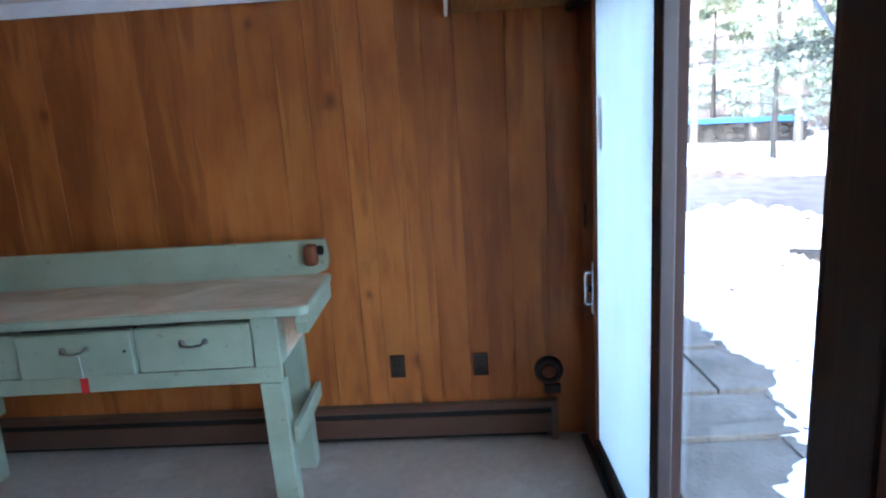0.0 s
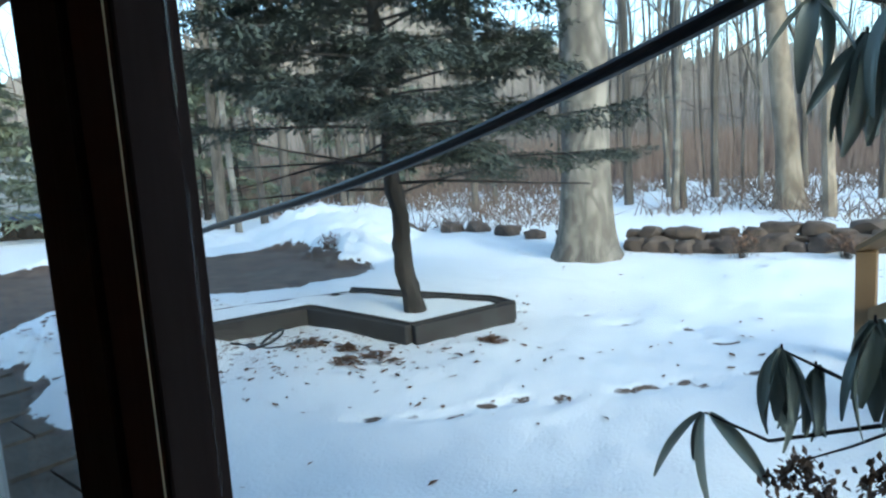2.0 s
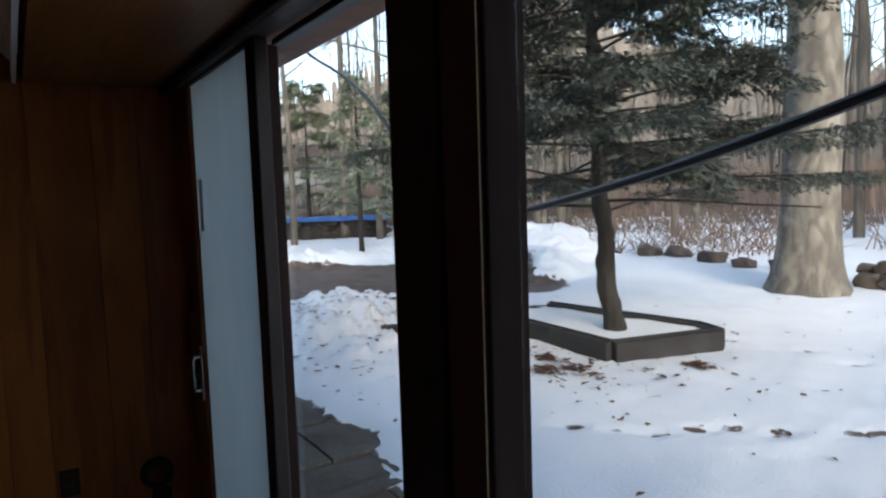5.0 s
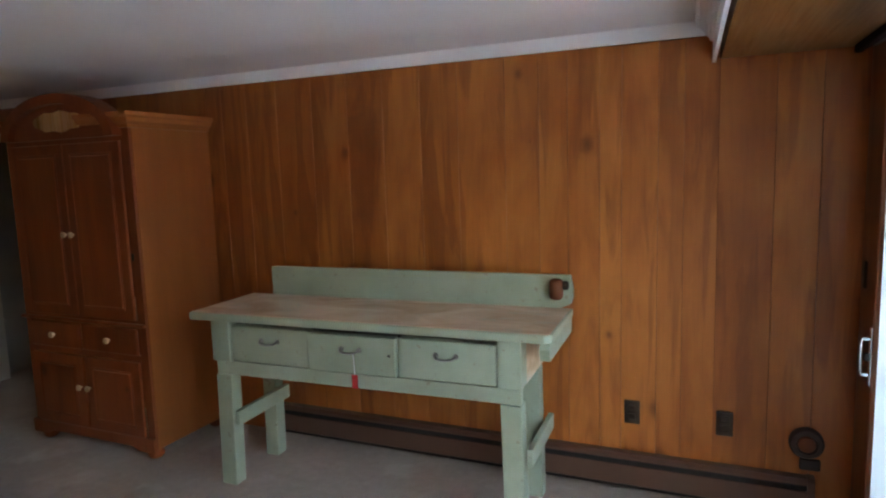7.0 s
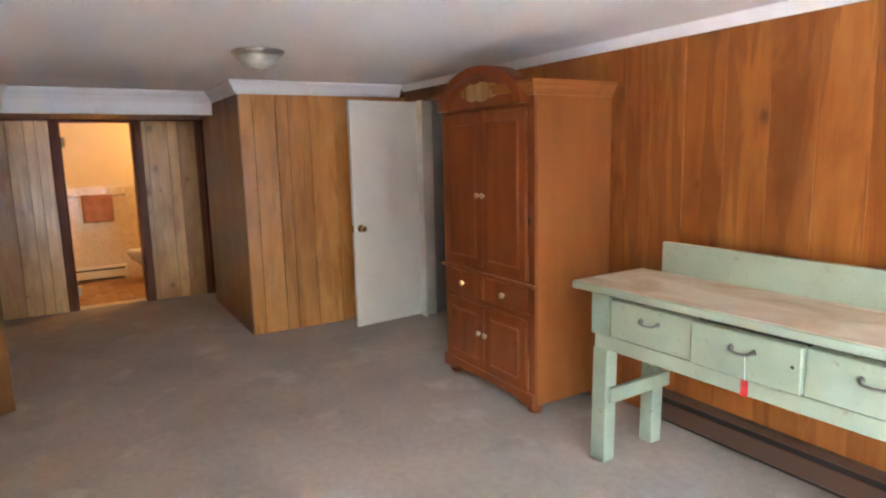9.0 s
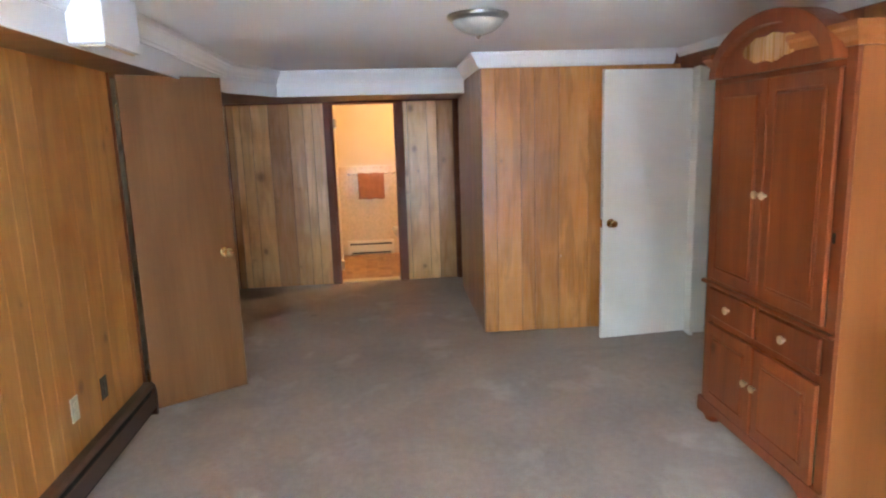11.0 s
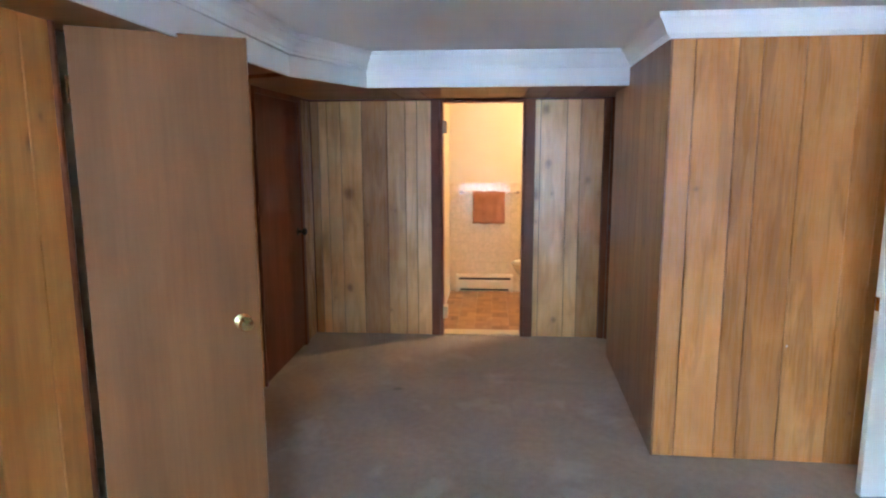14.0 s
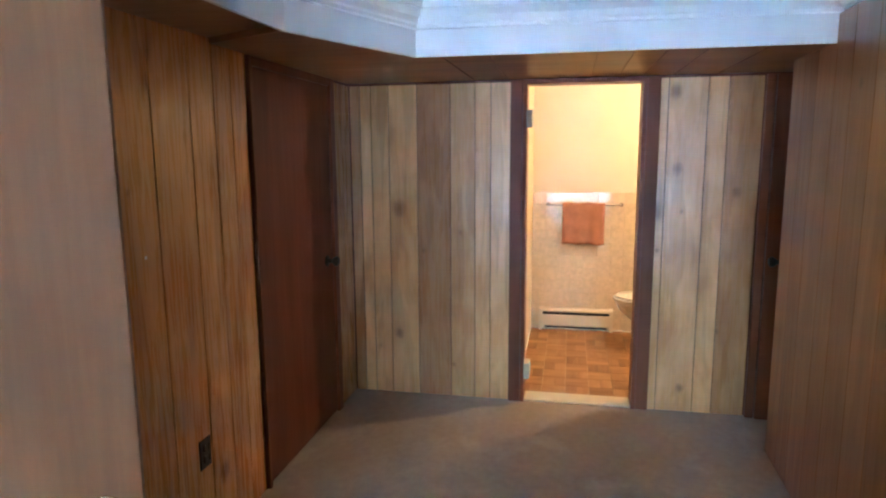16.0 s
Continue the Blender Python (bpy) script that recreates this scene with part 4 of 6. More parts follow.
def towel():
    bm = B()
    cols, rows = 14, 12
    grid = {}
    for s, (x0, z1, z0) in enumerate(((-8.322, 1.10, 0.755), (-8.349, 1.10, 0.80))):
        for c in range(cols + 1):
            for r in range(rows + 1):
                y = 0.62 + 0.345 * c / cols
                z = z1 + (z0 - z1) * r / rows
                sag = 0.006 * math.sin(c * 1.3 + s) * r / rows
                grid[s, c, r] = bm.verts.new((x0 + sag + (0.008 if s == 0 else -0.004) * math.sin(math.pi * min(1, r / 3)), y, z + 0.004 * math.sin(c * 0.9)))
        for c in range(cols):
            for r in range(rows):
                bm.faces.new((grid[s, c, r], grid[s, c + 1, r], grid[s, c + 1, r + 1], grid[s, c, r + 1]))
    for c in range(cols):
        bm.faces.new((grid[0, c, 0], grid[0, c + 1, 0], grid[1, c + 1, 0], grid[1, c, 0]))
    ob = solid("towel", bm, TOWELRED, "terracotta towel folded over the chrome rail", "towel", None, smooth=True)
    sd = ob.modifiers.new("thickness", "SOLIDIFY")
    sd.thickness = 0.006


towel()


def toilet():
    t = thing("toilet", "cream porcelain toilet beside the bathroom wall", "toilet", pose(-7.95, 1.33, 0))
    def oval(bm, rings):
        rs = []
        for rx, ry, cy, z in rings:
            rs.append([bm.verts.new((rx * math.cos(a), cy + ry * math.sin(a), z)) for a in [2 * math.pi * k / 28 for k in range(28)]])
        for a, b in zip(rs, rs[1:]):
            for k in range(28):
                bm.faces.new((a[k], a[(k + 1) % 28], b[(k + 1) % 28], b[k]))
        bm.faces.new(rs[0][::-1])
        bm.faces.new(rs[-1])
        return bm
    part("bowl", oval(B(), [(0.1, 0.2, 0.08, 0), (0.09, 0.17, 0.08, 0.12), (0.1, 0.18, 0.04, 0.2), (0.16, 0.25, 0.0, 0.3), (0.185, 0.29, 0.0, 0.37), (0.185, 0.29, 0.0, 0.385)]), PORCELAIN, t, "", True)
    part("seat", oval(B(), [(0.19, 0.3, 0, 0.386), (0.195, 0.305, 0, 0.395), (0.19, 0.3, 0, 0.405)]), PORCELAIN, t, "", True)
    part("lid", oval(B(), [(0.185, 0.29, 0.01, 0.406), (0.19, 0.295, 0.01, 0.418), (0.17, 0.28, 0.01, 0.426)]), PORCELAIN, t, "", True)
    part("tank", one_box(-0.22, 0.22, 0.42, 0.62, 0.36, 0.72, bevel=0.02, segments=3), PORCELAIN, t, "", True)
    part("tank_lid", one_box(-0.23, 0.23, 0.41, 0.63, 0.721, 0.755, bevel=0.012, segments=2), PORCELAIN, t, "", True)


toilet()

# ---- outside ----
def snow_material(name, masked):
    """Old snow; where masked, wet dirt shows through by the mesh's own cover value, with a broken edge."""
    m, nt, b = shader(name, 0.6)
    v = coords(nt, (1, 1, 1))
    big = noise_tex(nt, v, 1.2, 6, 0.3)
    fine = noise_tex(nt, v, 45, 4)
    spots = noise_tex(nt, v, 9, 6, 0.6)
    col = ramp(nt, big, [(0.3, (0.74, 0.77, 0.81)), (0.7, (0.86, 0.88, 0.90))])
    col = mix(nt, ramp(nt, spots, [(0.70, (0, 0, 0)), (0.76, (0.5, 0.5, 0.5))]), col, (0.25, 0.18, 0.12))
    if masked:
        at = nt.nodes.new("ShaderNodeAttribute")
        at.attribute_name = "bare"
        edge = noise_tex(nt, v, 7, 6, 0.5)
        soil = ramp(nt, noise_tex(nt, v, 5, 8, 0.4), [(0.3, (0.06, 0.038, 0.027)), (0.7, (0.165, 0.112, 0.08))])
        soil = mix(nt, 0.5, soil, ramp(nt, fine, [(0.3, (0.5, 0.5, 0.5)), (0.7, (1.2, 1.2, 1.2))]), "MULTIPLY")
        both = nt.nodes.new("ShaderNodeMath")
        both.operation = "MULTIPLY_ADD"
        both.inputs[1].default_value, both.inputs[2].default_value = 0.9, -0.45
        nt.links.new(edge, both.inputs[0])
        tot = nt.nodes.new("ShaderNodeMath")
        nt.links.new(at.outputs["Fac"], tot.inputs[0])
        nt.links.new(both.outputs[0], tot.inputs[1])
        col = mix(nt, ramp(nt, tot.outputs[0], [(0.46, (0, 0, 0)), (0.54, (1, 1, 1))]), col, soil)
    nt.links.new(col, b.inputs["Base Color"])
    bump(nt, b, mix(nt, 0.5, fine, big), 0.6, 0.03)
    return m


def dirt_material(name, dark, light, scale=6.0):
    m, nt, b = shader(name, 0.95)
    v = coords(nt, (1, 1, 1))
    n1 = noise_tex(nt, v, scale, 8, 0.4)
    n2 = noise_tex(nt, v, scale * 12, 4)
    col = ramp(nt, n1, [(0.3, dark), (0.7, light)])
    col = mix(nt, 0.5, col, ramp(nt, n2, [(0.3, (0.5, 0.5, 0.5)), (0.7, (1.2, 1.2, 1.2))]), "MULTIPLY")
    nt.links.new(col, b.inputs["Base Color"])
    bump(nt, b, n2, 0.7, 0.02)
    return m


def bark(name, dark, light, stretch=0.25, scale=9.0, patches=0.0):
    m, nt, b = shader(name, 0.9)
    v = coords(nt, (1, 1, stretch), 9.0)
    n1 = noise_tex(nt, v, scale, 7, 0.6)
    v2 = coords(nt, (1, 1, 1), 3.0)
    n2 = noise_tex(nt, v2, 2.2, 4)
    col = mix(nt, 0.7, ramp(nt, n1, [(0.3, dark), (0.65, light)]), ramp(nt, n2, [(0.3, (0.55, 0.55, 0.52)), (0.7, (1.15, 1.15, 1.15))]), "MULTIPLY")
    if patches:
        n3 = noise_tex(nt, coords(nt, (1, 1, 0.45), 7.0), 6.5, 6, 1.2)
        col = mix(nt, ramp(nt, n3, [(0.46, (0, 0, 0)), (0.56, (patches,) * 3)]), col, [c * 0.75 for c in dark])
        n4 = noise_tex(nt, coords(nt, (1, 1, 0.6), 11.0), 3.5, 5, 0.8)
        col = mix(nt, ramp(nt, n4, [(0.55, (0, 0, 0)), (0.66, (0.6 * patches,) * 3)]), col, [c * 1.5 for c in light])
    nt.links.new(col, b.inputs["Base Color"])
    bump(nt, b, n1, 0.8, 0.015)
    return m


def leafy(name, dark, light, rough=0.6):
    m, nt, b = shader(name, rough)
    geo = nt.nodes.new("ShaderNodeNewGeometry")
    info = nt.nodes.new("ShaderNodeObjectInfo")
    add = nt.nodes.new("ShaderNodeMath")
    add.operation = "ADD"
    nt.links.new(geo.outputs["Random Per Island"], add.inputs[0])
    nt.links.new(info.outputs["Random"], add.inputs[1])
    fr_ = nt.nodes.new("ShaderNodeMath")
    fr_.operation = "FRACT"
    nt.links.new(add.outputs[0], fr_.inputs[0])
    nt.links.new(ramp(nt, fr_.outputs[0], [(0.0, dark), (1.0, light)]), b.inputs["Base Color"])
    return m


SNOW = snow_material("old_snow", False)
YARDSNOW = snow_material("thawing_snow", True)
FLAG = dirt_material("flagstone", (0.075, 0.062, 0.05), (0.155, 0.132, 0.11), 3.0)
BARK = bark("conifer_bark", (0.012, 0.010, 0.0095), (0.045, 0.039, 0.036))
BEECH = bark("pale_bark", (0.10, 0.09, 0.08), (0.25, 0.228, 0.20), 0.5, 5.0, 0.65)
# Pale bark made lighter and warmer, with sunlight put into its colour.
SUNLITBARK = bark("sunlit_pale_bark", (0.16, 0.125, 0.095), (0.36, 0.30, 0.235), 0.4, 5.0, 0.4)
GREYBARK = bark("grey_bark", (0.055, 0.046, 0.04), (0.15, 0.13, 0.112), 0.2, 7.0)
NEEDLE = leafy("hemlock_needles", (0.036, 0.047, 0.039), (0.074, 0.088, 0.071), 0.9)
PINE = leafy("pine_needles", (0.15, 0.175, 0.12), (0.25, 0.28, 0.20))
RHODO = leafy("rhododendron_leaf", (0.15, 0.175, 0.145), (0.27, 0.305, 0.255), 0.36)
DRYLEAF = leafy("dry_leaf", (0.07, 0.035, 0.02), (0.17, 0.09, 0.05))
BRUSH = leafy("bare_brush", (0.085, 0.056, 0.042), (0.19, 0.135, 0.10))
REED = leafy("dry_reed", (0.13, 0.09, 0.075), (0.25, 0.185, 0.155))
HAZE = leafy("bare_sapling", (0.12, 0.10, 0.09), (0.24, 0.205, 0.185))
STONE = dirt_material("field_stone", (0.04, 0.03, 0.025), (0.15, 0.115, 0.095), 7.0)
TIMBER = wood("weathered_timber", (0.017, 0.0165, 0.017), (0.03, 0.029, 0.03), (0.047, 0.045, 0.046), 0.85, axis=0, vary=0.2)
LUMBER = wood("treated_lumber", (0.125, 0.08, 0.04), (0.165, 0.108, 0.055), (0.205, 0.138, 0.072), 0.75, axis=0, vary=0.15)
CABLE = plain("black_cable", (0.02, 0.022, 0.026), 0.45)
TARP = plain("blue_tarp", (0.03, 0.10, 0.32), 0.35)
SIDING = paint("grey_siding", (0.3, 0.31, 0.32), 0.7)


def base_height(x, y):
    r = math.hypot(x - 1.6, y - 1.0)
    return -0.06 + 0.04 * min(r, 14) + 0.012 * max(0.0, min(r, 90) - 14)


YARD = [(1.0, 7.1), (2.5, 6.9), (3.5, 7.35), (4.5, 7.25), (4.97, 6.95), (5.25, 6.3), (5.96, 5.95), (6.5, 5.85), (7.2, 6.15), (6.9, 6.75), (7.4, 7.8), (7.6, 8.9), (6.5, 9.3), (4.7, 10.6), (1.0, 12.5), (-14, 18), (-14, 11)]


def inside(poly, x, y):
    c = False
    for (x0, y0), (x1, y1) in zip(poly, poly[1:] + poly[:1]):
        if (y0 > y) != (y1 > y) and x < (x1 - x0) * (y - y0) / (y1 - y0) + x0:
            c = not c
    return c


def patio_edge(y):
    ks = [(-9, 1.6), (0.6, 1.62), (1.3, 1.85), (2.0, 2.05), (2.8, 2.25), (3.4, 2.55), (4.2, 2.45), (5.5, 2.65), (6.6, 2.55), (7.0, 2.6), (30, 2.6)]
    for (a, xa), (b, xb) in zip(ks, ks[1:]):
        if a <= y < b:
            return xa + (xb - xa) * (y - a) / (b - a)
    return 1.6


def bare(x, y):
    w = 0.22 * noise.noise((x * 2.1, y * 2.1, 0.3)) + 0.1 * noise.noise((x * 7, y * 7, 1.7))
    if 0.6 < y < 7.6 and x + w < patio_edge(y):
        return True
    if ((x - 5.75 + w) / 0.55) ** 2 + ((y + 0.42 - w) / 0.5) ** 2 < 1:
        return True
    return inside(YARD, x + 1.2 * w, y - 1.2 * w)


STEPS = [(3.54, 2.75), (3.72, 2.5), (3.86, 2.33), (4.08, 2.2), (4.22, 2.09), (4.32, 1.86), (4.6, 1.58), (4.74, 1.47), (4.9, 1.33), (4.9, 1.18), (5.26, 0.98), (6.18, 2.58), (6.11, 1.66), (6.03, 2.18), (5.81, 1.31), (5.98, 3.18)]


def ground_height(x, y):
    return lay(x, y)[0]


def lay(x, y):
    """Height and how bare the ground is there, with the footprints' shade counted in."""
    z0 = base_height(x, y)
    if x > 11 or y < -2 or y > 16:
        f = 0.0
    else:
        e = 0.07 if x < 6 and y < 6.5 else 0.16
        f = sum(bare(x + a, y + b) for a, b in ((0, 0), (e, e), (-e, e), (e, -e), (-e, -e))) / 5
    low = z0 + 0.012 * noise.noise((x * 3, y * 3, 5))
    if f > 0.99:
        return low, 1.0
    # Footprints take soil colour: some dirt, and the dents' shade painted in.
    dirt = 0.56 * max([max(0.0, 1 - tread(x - sx - 0.015, y - sy - 0.01)) ** 0.5 for sx, sy in STEPS])
    return low * f + (1 - f) * snow_height(x, y, z0), max(f, dirt)


def snow_height(x, y, z):
    z += 0.05 + 0.05 * noise.noise((x * 0.55, y * 0.55, 2.0)) + 0.015 * noise.noise((x * 2.3, y * 2.3, 4.0)) + 0.01 * noise.noise((x * 6, y * 6, 4.0))
    lump = 0.5 + 0.5 * noise.noise((x * 4.5, y * 4.5, 8.0))
    for cx, cy, rx, ry, h in ((3.55, 6.0, 1.15, 1.0, 0.30), (3.2, 5.0, 0.8, 0.8, 0.16), (7.2, 7.2, 1.0, 0.9, 0.35), (8.6, 8.6, 1.4, 1.6, 0.4), (9.6, 10.0, 2.0, 1.0, 0.4), (6.2, 10.6, 2.4, 0.7, 0.2)):
        q = ((x - cx) / rx) ** 2 + ((y - cy) / ry) ** 2
        if q < 1:
            z += h * (1 - q) ** 0.9 * (0.65 + 0.6 * lump) + (1 - q) * (0.11 * noise.noise((x * 7, y * 7, 3)) + 0.055 * noise.noise((x * 15, y * 15, 6)))
    for sx, sy in STEPS:
        z -= 0.022 * max(0.0, 1 - tread(x - sx, y - sy)) ** 0.6
    return z


def tread(dx, dy):
    return ((0.68 * dx - 0.73 * dy) / 0.145) ** 2 + ((0.73 * dx + 0.68 * dy) / 0.075) ** 2


def spaced(stops):
    out = []
    for a, b, d in stops:
        n = max(1, round((b - a) / d))
        out += [a + (b - a) * k / n for k in range(n)]
    return out + [stops[-1][1]]


def ground():
    xs = spaced([(1.66, 3.4, 0.06), (3.4, 5.3, 0.035), (5.3, 7.4, 0.05), (7.4, 10, 0.1), (10, 20, 0.5), (20, 60, 4), (60, 400, 40)])
    ys = spaced([(-400, -40, 60), (-40, -8, 4), (-8, -1, 0.4), (-1, 1.0, 0.06), (1.0, 3.15, 0.035), (3.15, 5.5, 0.06), (5.5, 8, 0.07), (8, 12, 0.12), (12, 16, 0.35), (16, 40, 3), (40, 400, 40)])
    nx, ny = len(xs), len(ys)
    laid = [(x, y, *lay(x, y)) for x in xs for y in ys]
    verts = [q[:3] for q in laid]
    faces = [(i * ny + j, (i + 1) * ny + j, (i + 1) * ny + j + 1, i * ny + j + 1) for i in range(nx - 1) for j in range(ny - 1)]
    me = bpy.data.meshes.new("ground")
    me.from_pydata(verts, [], faces)
    me.materials.append(YARDSNOW)
    me.attributes.new("bare", "FLOAT", "POINT").data.foreach_set("value", [q[3] for q in laid])
    for p in me.polygons:
        p.use_smooth = True
    tagged(new("ground", me), "trampled old snow over a yard with a bare dirt drive", "ground", kind="structure")


ground()
box_west = B()
for x0, x1, y0, y1 in ((-400, 1.66, 3.45, 400), (-400, 1.66, -400, -1.7)):
    box(box_west, x0, x1, y0, y1, -0.4, -0.05)
solid("ground_behind", box_west, SNOW, "snow on the house's other sides", "ground", None, "structure")
bm = one_box(1.681, 1.80, 2.95, 5.2, -0.2, 2.7)
box(bm, 1.681, 1.80, -3.0, -0.56, -0.2, 2.7)
box(bm, 1.681, 2.0, -3.0, 5.2, 2.3, 2.75)
solid("wall_outside", bm, SIDING, "grey outer siding and eave of the house", "wall", None, "structure")


def patio():
    p = thing("patio", "dark wet flagstone patio outside the glass door", "pavement", kind="structure")
    rnd = random.Random(8)
    y = 0.7
    while y < 6.9:
        d = rnd.uniform(0.42, 0.62)
        x = 1.69
        while x < patio_edge(y + d / 2) + 0.25:
            w = rnd.uniform(0.4, 0.75)
            o = [(x + 0.005, y + 0.005), (x + w - 0.005, y + 0.005), (x + w - 0.005, y + d - 0.005), (x + 0.005, y + d - 0.005)]
            o = [(a + rnd.uniform(-0.004, 0.004), b + rnd.uniform(-0.004, 0.004)) for a, b in o]
            cx, cy = x + w / 2, y + d / 2
            h = base_height(cx, cy)
            bm = prism(B(), o, 2, h - 0.03, h + 0.024)
            bmesh.ops.bevel(bm, geom=list(bm.edges), offset=0.003, segments=1, affect="EDGES")
            part("flagstone", bm, FLAG, p)
            x += w
        y += d


patio()


def planter():
    p = thing("planter", "low weathered timber planter bed filled with snow", "planter")
    pts = [(3.55, 5.13), (4.74, 4.70), (4.74, 3.43), (5.66, 3.08), (5.74, 3.32), (5.43, 4.86), (4.5, 5.42), (3.7, 5.78)]
    for k, (a, b) in enumerate(zip(pts, pts[1:] + pts[:1])):
        va, vb = Vector(a), Vector(b)
        d = (vb - va)
        n = Vector((-d.y, d.x)).normalized() * 0.07
        h = [base_height(*a), base_height(*b)]
        bm = B()
        vs = []
        for q, hh in ((va, h[0]), (vb, h[1])):
            for s in (-1, 1):
                for z in (-0.06, 0.2 if k < 5 else 0.165):
                    vs.append(bm.verts.new((q.x + s * n.x, q.y + s * n.y, hh + z)))
        bmesh.ops.convex_hull(bm, input=vs)
        bmesh.ops.bevel(bm, geom=list(bm.edges), offset=0.008, segments=1, affect="EDGES")
        part("timber", bm, TIMBER, p)
        part("timber_cap", tube(B(), [(*va, h[0] + (0.2 if k < 5 else 0.16)), (*vb, h[1] + (0.2 if k < 5 else 0.16))], 0.02, 4), TIMBER, p)
    bm = B()
    rnd = random.Random(3)
    c = Vector((5.08, 4.62))
    rings = []
    for f in (0.97, 0.8, 0.6, 0.4, 0.2):
        ring = []
        for k in range(len(pts)):
            a, b = Vector(pts[k]), Vector(pts[(k + 1) % len(pts)])
            for s in range(6):
                q = c + (a.lerp(b, s / 6) - c) * f
                ring.append(bm.verts.new((q.x, q.y, base_height(q.x, q.y) + 0.172 + 0.03 * noise.noise((q.x * 3, q.y * 3, 0)))))
        rings.append(ring)
    for a, b in zip(rings, rings[1:]):
        for k in range(len(a)):
            bm.faces.new((a[k], a[(k + 1) % len(a)], b[(k + 1) % len(a)], b[k]))
    bm.faces.new(rings[-1])
    part("snow_fill", bm, SNOW, p, "snow filling the bed", True)


planter()


def spray(verts, faces, at, along, size, rnd, count, flat=0.35, length=0.06, width=0.016):
    """Small blades scattered round a twig."""
    for _ in range(count):
        p = at + Vector((rnd.gauss(0, size), rnd.gauss(0, size), rnd.gauss(0, size * flat)))
        d = (along + Vector((rnd.gauss(0, 0.8), rnd.gauss(0, 0.8), rnd.gauss(-0.1, 0.3)))).normalized()
        s = d.cross(Vector((rnd.gauss(0, 0.3), rnd.gauss(0, 0.3), 1))).normalized() * width * rnd.uniform(0.6, 1.3)
        e = d * length * rnd.uniform(0.6, 1.4)
        k = len(verts)
        verts += [tuple(p - s * 0.5), tuple(p + e * 0.5 - s), tuple(p + e), tuple(p + e * 0.5 + s)]
        faces.append((k, k + 1, k + 2, k + 3))


def blades(name, verts, faces, material, parent, label=""):
    me = bpy.data.meshes.new(name)
    me.from_pydata(verts, [], faces)
    me.materials.append(material)
    ob = new(name, me)
    ob.parent = parent
    if label:
        ob["label"] = label
    return ob


def conifer(label, x, y, height, r, reach, first, count, seed, needles, lean=(0, 0), blade=(0.07, 0.018), per=34, bare_part=0.0, bow=(0, 0), inner=0.3):
    rnd = random.Random(seed)
    z0 = base_height(x, y)
    t = thing("conifer_tree", label, "tree", pose(x, y, z0), "conifers")
    def axis(z):
        b = 1 - math.exp(-max(0.0, z) / 0.55)
        return Vector((lean[0] * z + bow[0] * b, lean[1] * z + bow[1] * b, z))
    steps = 110 if r > 0.08 else 14
    pts = [axis(-0.1 + (height + 0.1) * k / steps) + Vector((0.012 * math.sin(k * 44 / steps), 0.012 * math.cos(k * 54 / steps), 0)) for k in range(steps + 1)]
    rad = [r * (1 + 0.3 * math.exp(-k * height / steps / 0.12)) * (1 - 0.93 * k / steps) + 0.004 for k in range(steps + 1)]
    trunk = tube(B(), pts, rad, 16)
    for v in trunk.verts:
        c = axis(v.co.z)
        out = Vector((v.co.x - c.x, v.co.y - c.y, 0))
        v.co += out * (0.32 * noise.noise((v.co.x * 22, v.co.y * 22, v.co.z * 7)) + 0.15 * noise.noise((v.co.x * 50, v.co.y * 50, v.co.z * 20)))
    part("trunk", trunk, BARK, t, "", True)
    limbs, verts, faces = B(), [], []
    for k in range(count):
        f = first + (0.97 - first) * (k / count) ** 0.9
        z = f * height
        a = k * 2.399 + rnd.uniform(-0.4, 0.4)
        ln = reach * (1 - 0.8 * (f - first) / (1 - first)) * rnd.uniform(0.7, 1.15)
        base = axis(z)
        d = Vector((math.cos(a), math.sin(a), 0))
        up = rnd.uniform(-0.12, 0.3) if f > first + 0.06 else rnd.uniform(0.05, 0.25)
        path = [base + d * ln * s + Vector((0, 0, ln * (up * s - 0.22 * s * s + 0.12 * s ** 3))) for s in (0, 0.25, 0.5, 0.75, 1)]
        tube(limbs, path, [0.016 * (1 - 0.75 * s) * max(0.6, r / 0.08) * 0.8 + 0.002 for s in (0, 0.25, 0.5, 0.75, 1)], 5, False)
        side = Vector((-d.y, d.x, 0))
        if f < first + bare_part and rnd.random() < 0.75:
            continue
        for s in [inner + (1 - inner) * q / 9 for q in range(10)]:
            i = min(3, int(s * 4))
            c = path[i].lerp(path[i + 1], s * 4 - i)
            spread_ = 0.34 * ln * (1.1 - 0.75 * s)
            for side_s in (-1, 1):
                tip = c + side * side_s * spread_ * rnd.uniform(0.5, 1.1) + d * spread_ * 0.6 + Vector((0, 0, rnd.uniform(-0.14, 0.03)))
                tube(limbs, [c, (c + tip) / 2 + Vector((0, 0, 0.015)), tip], [0.004, 0.003, 0.0015], 3, False)
                for q in (0.35, 0.7, 1.0):
                    spray(verts, faces, c.lerp(tip, q), (tip - c).normalized(), 0.05, rnd, max(2, per // 8), 0.3, *blade)
    part("limbs", limbs, BARK, t)
    blades("crown", verts, faces, needles, t, "drooping sprays of dark green needles")
    return t


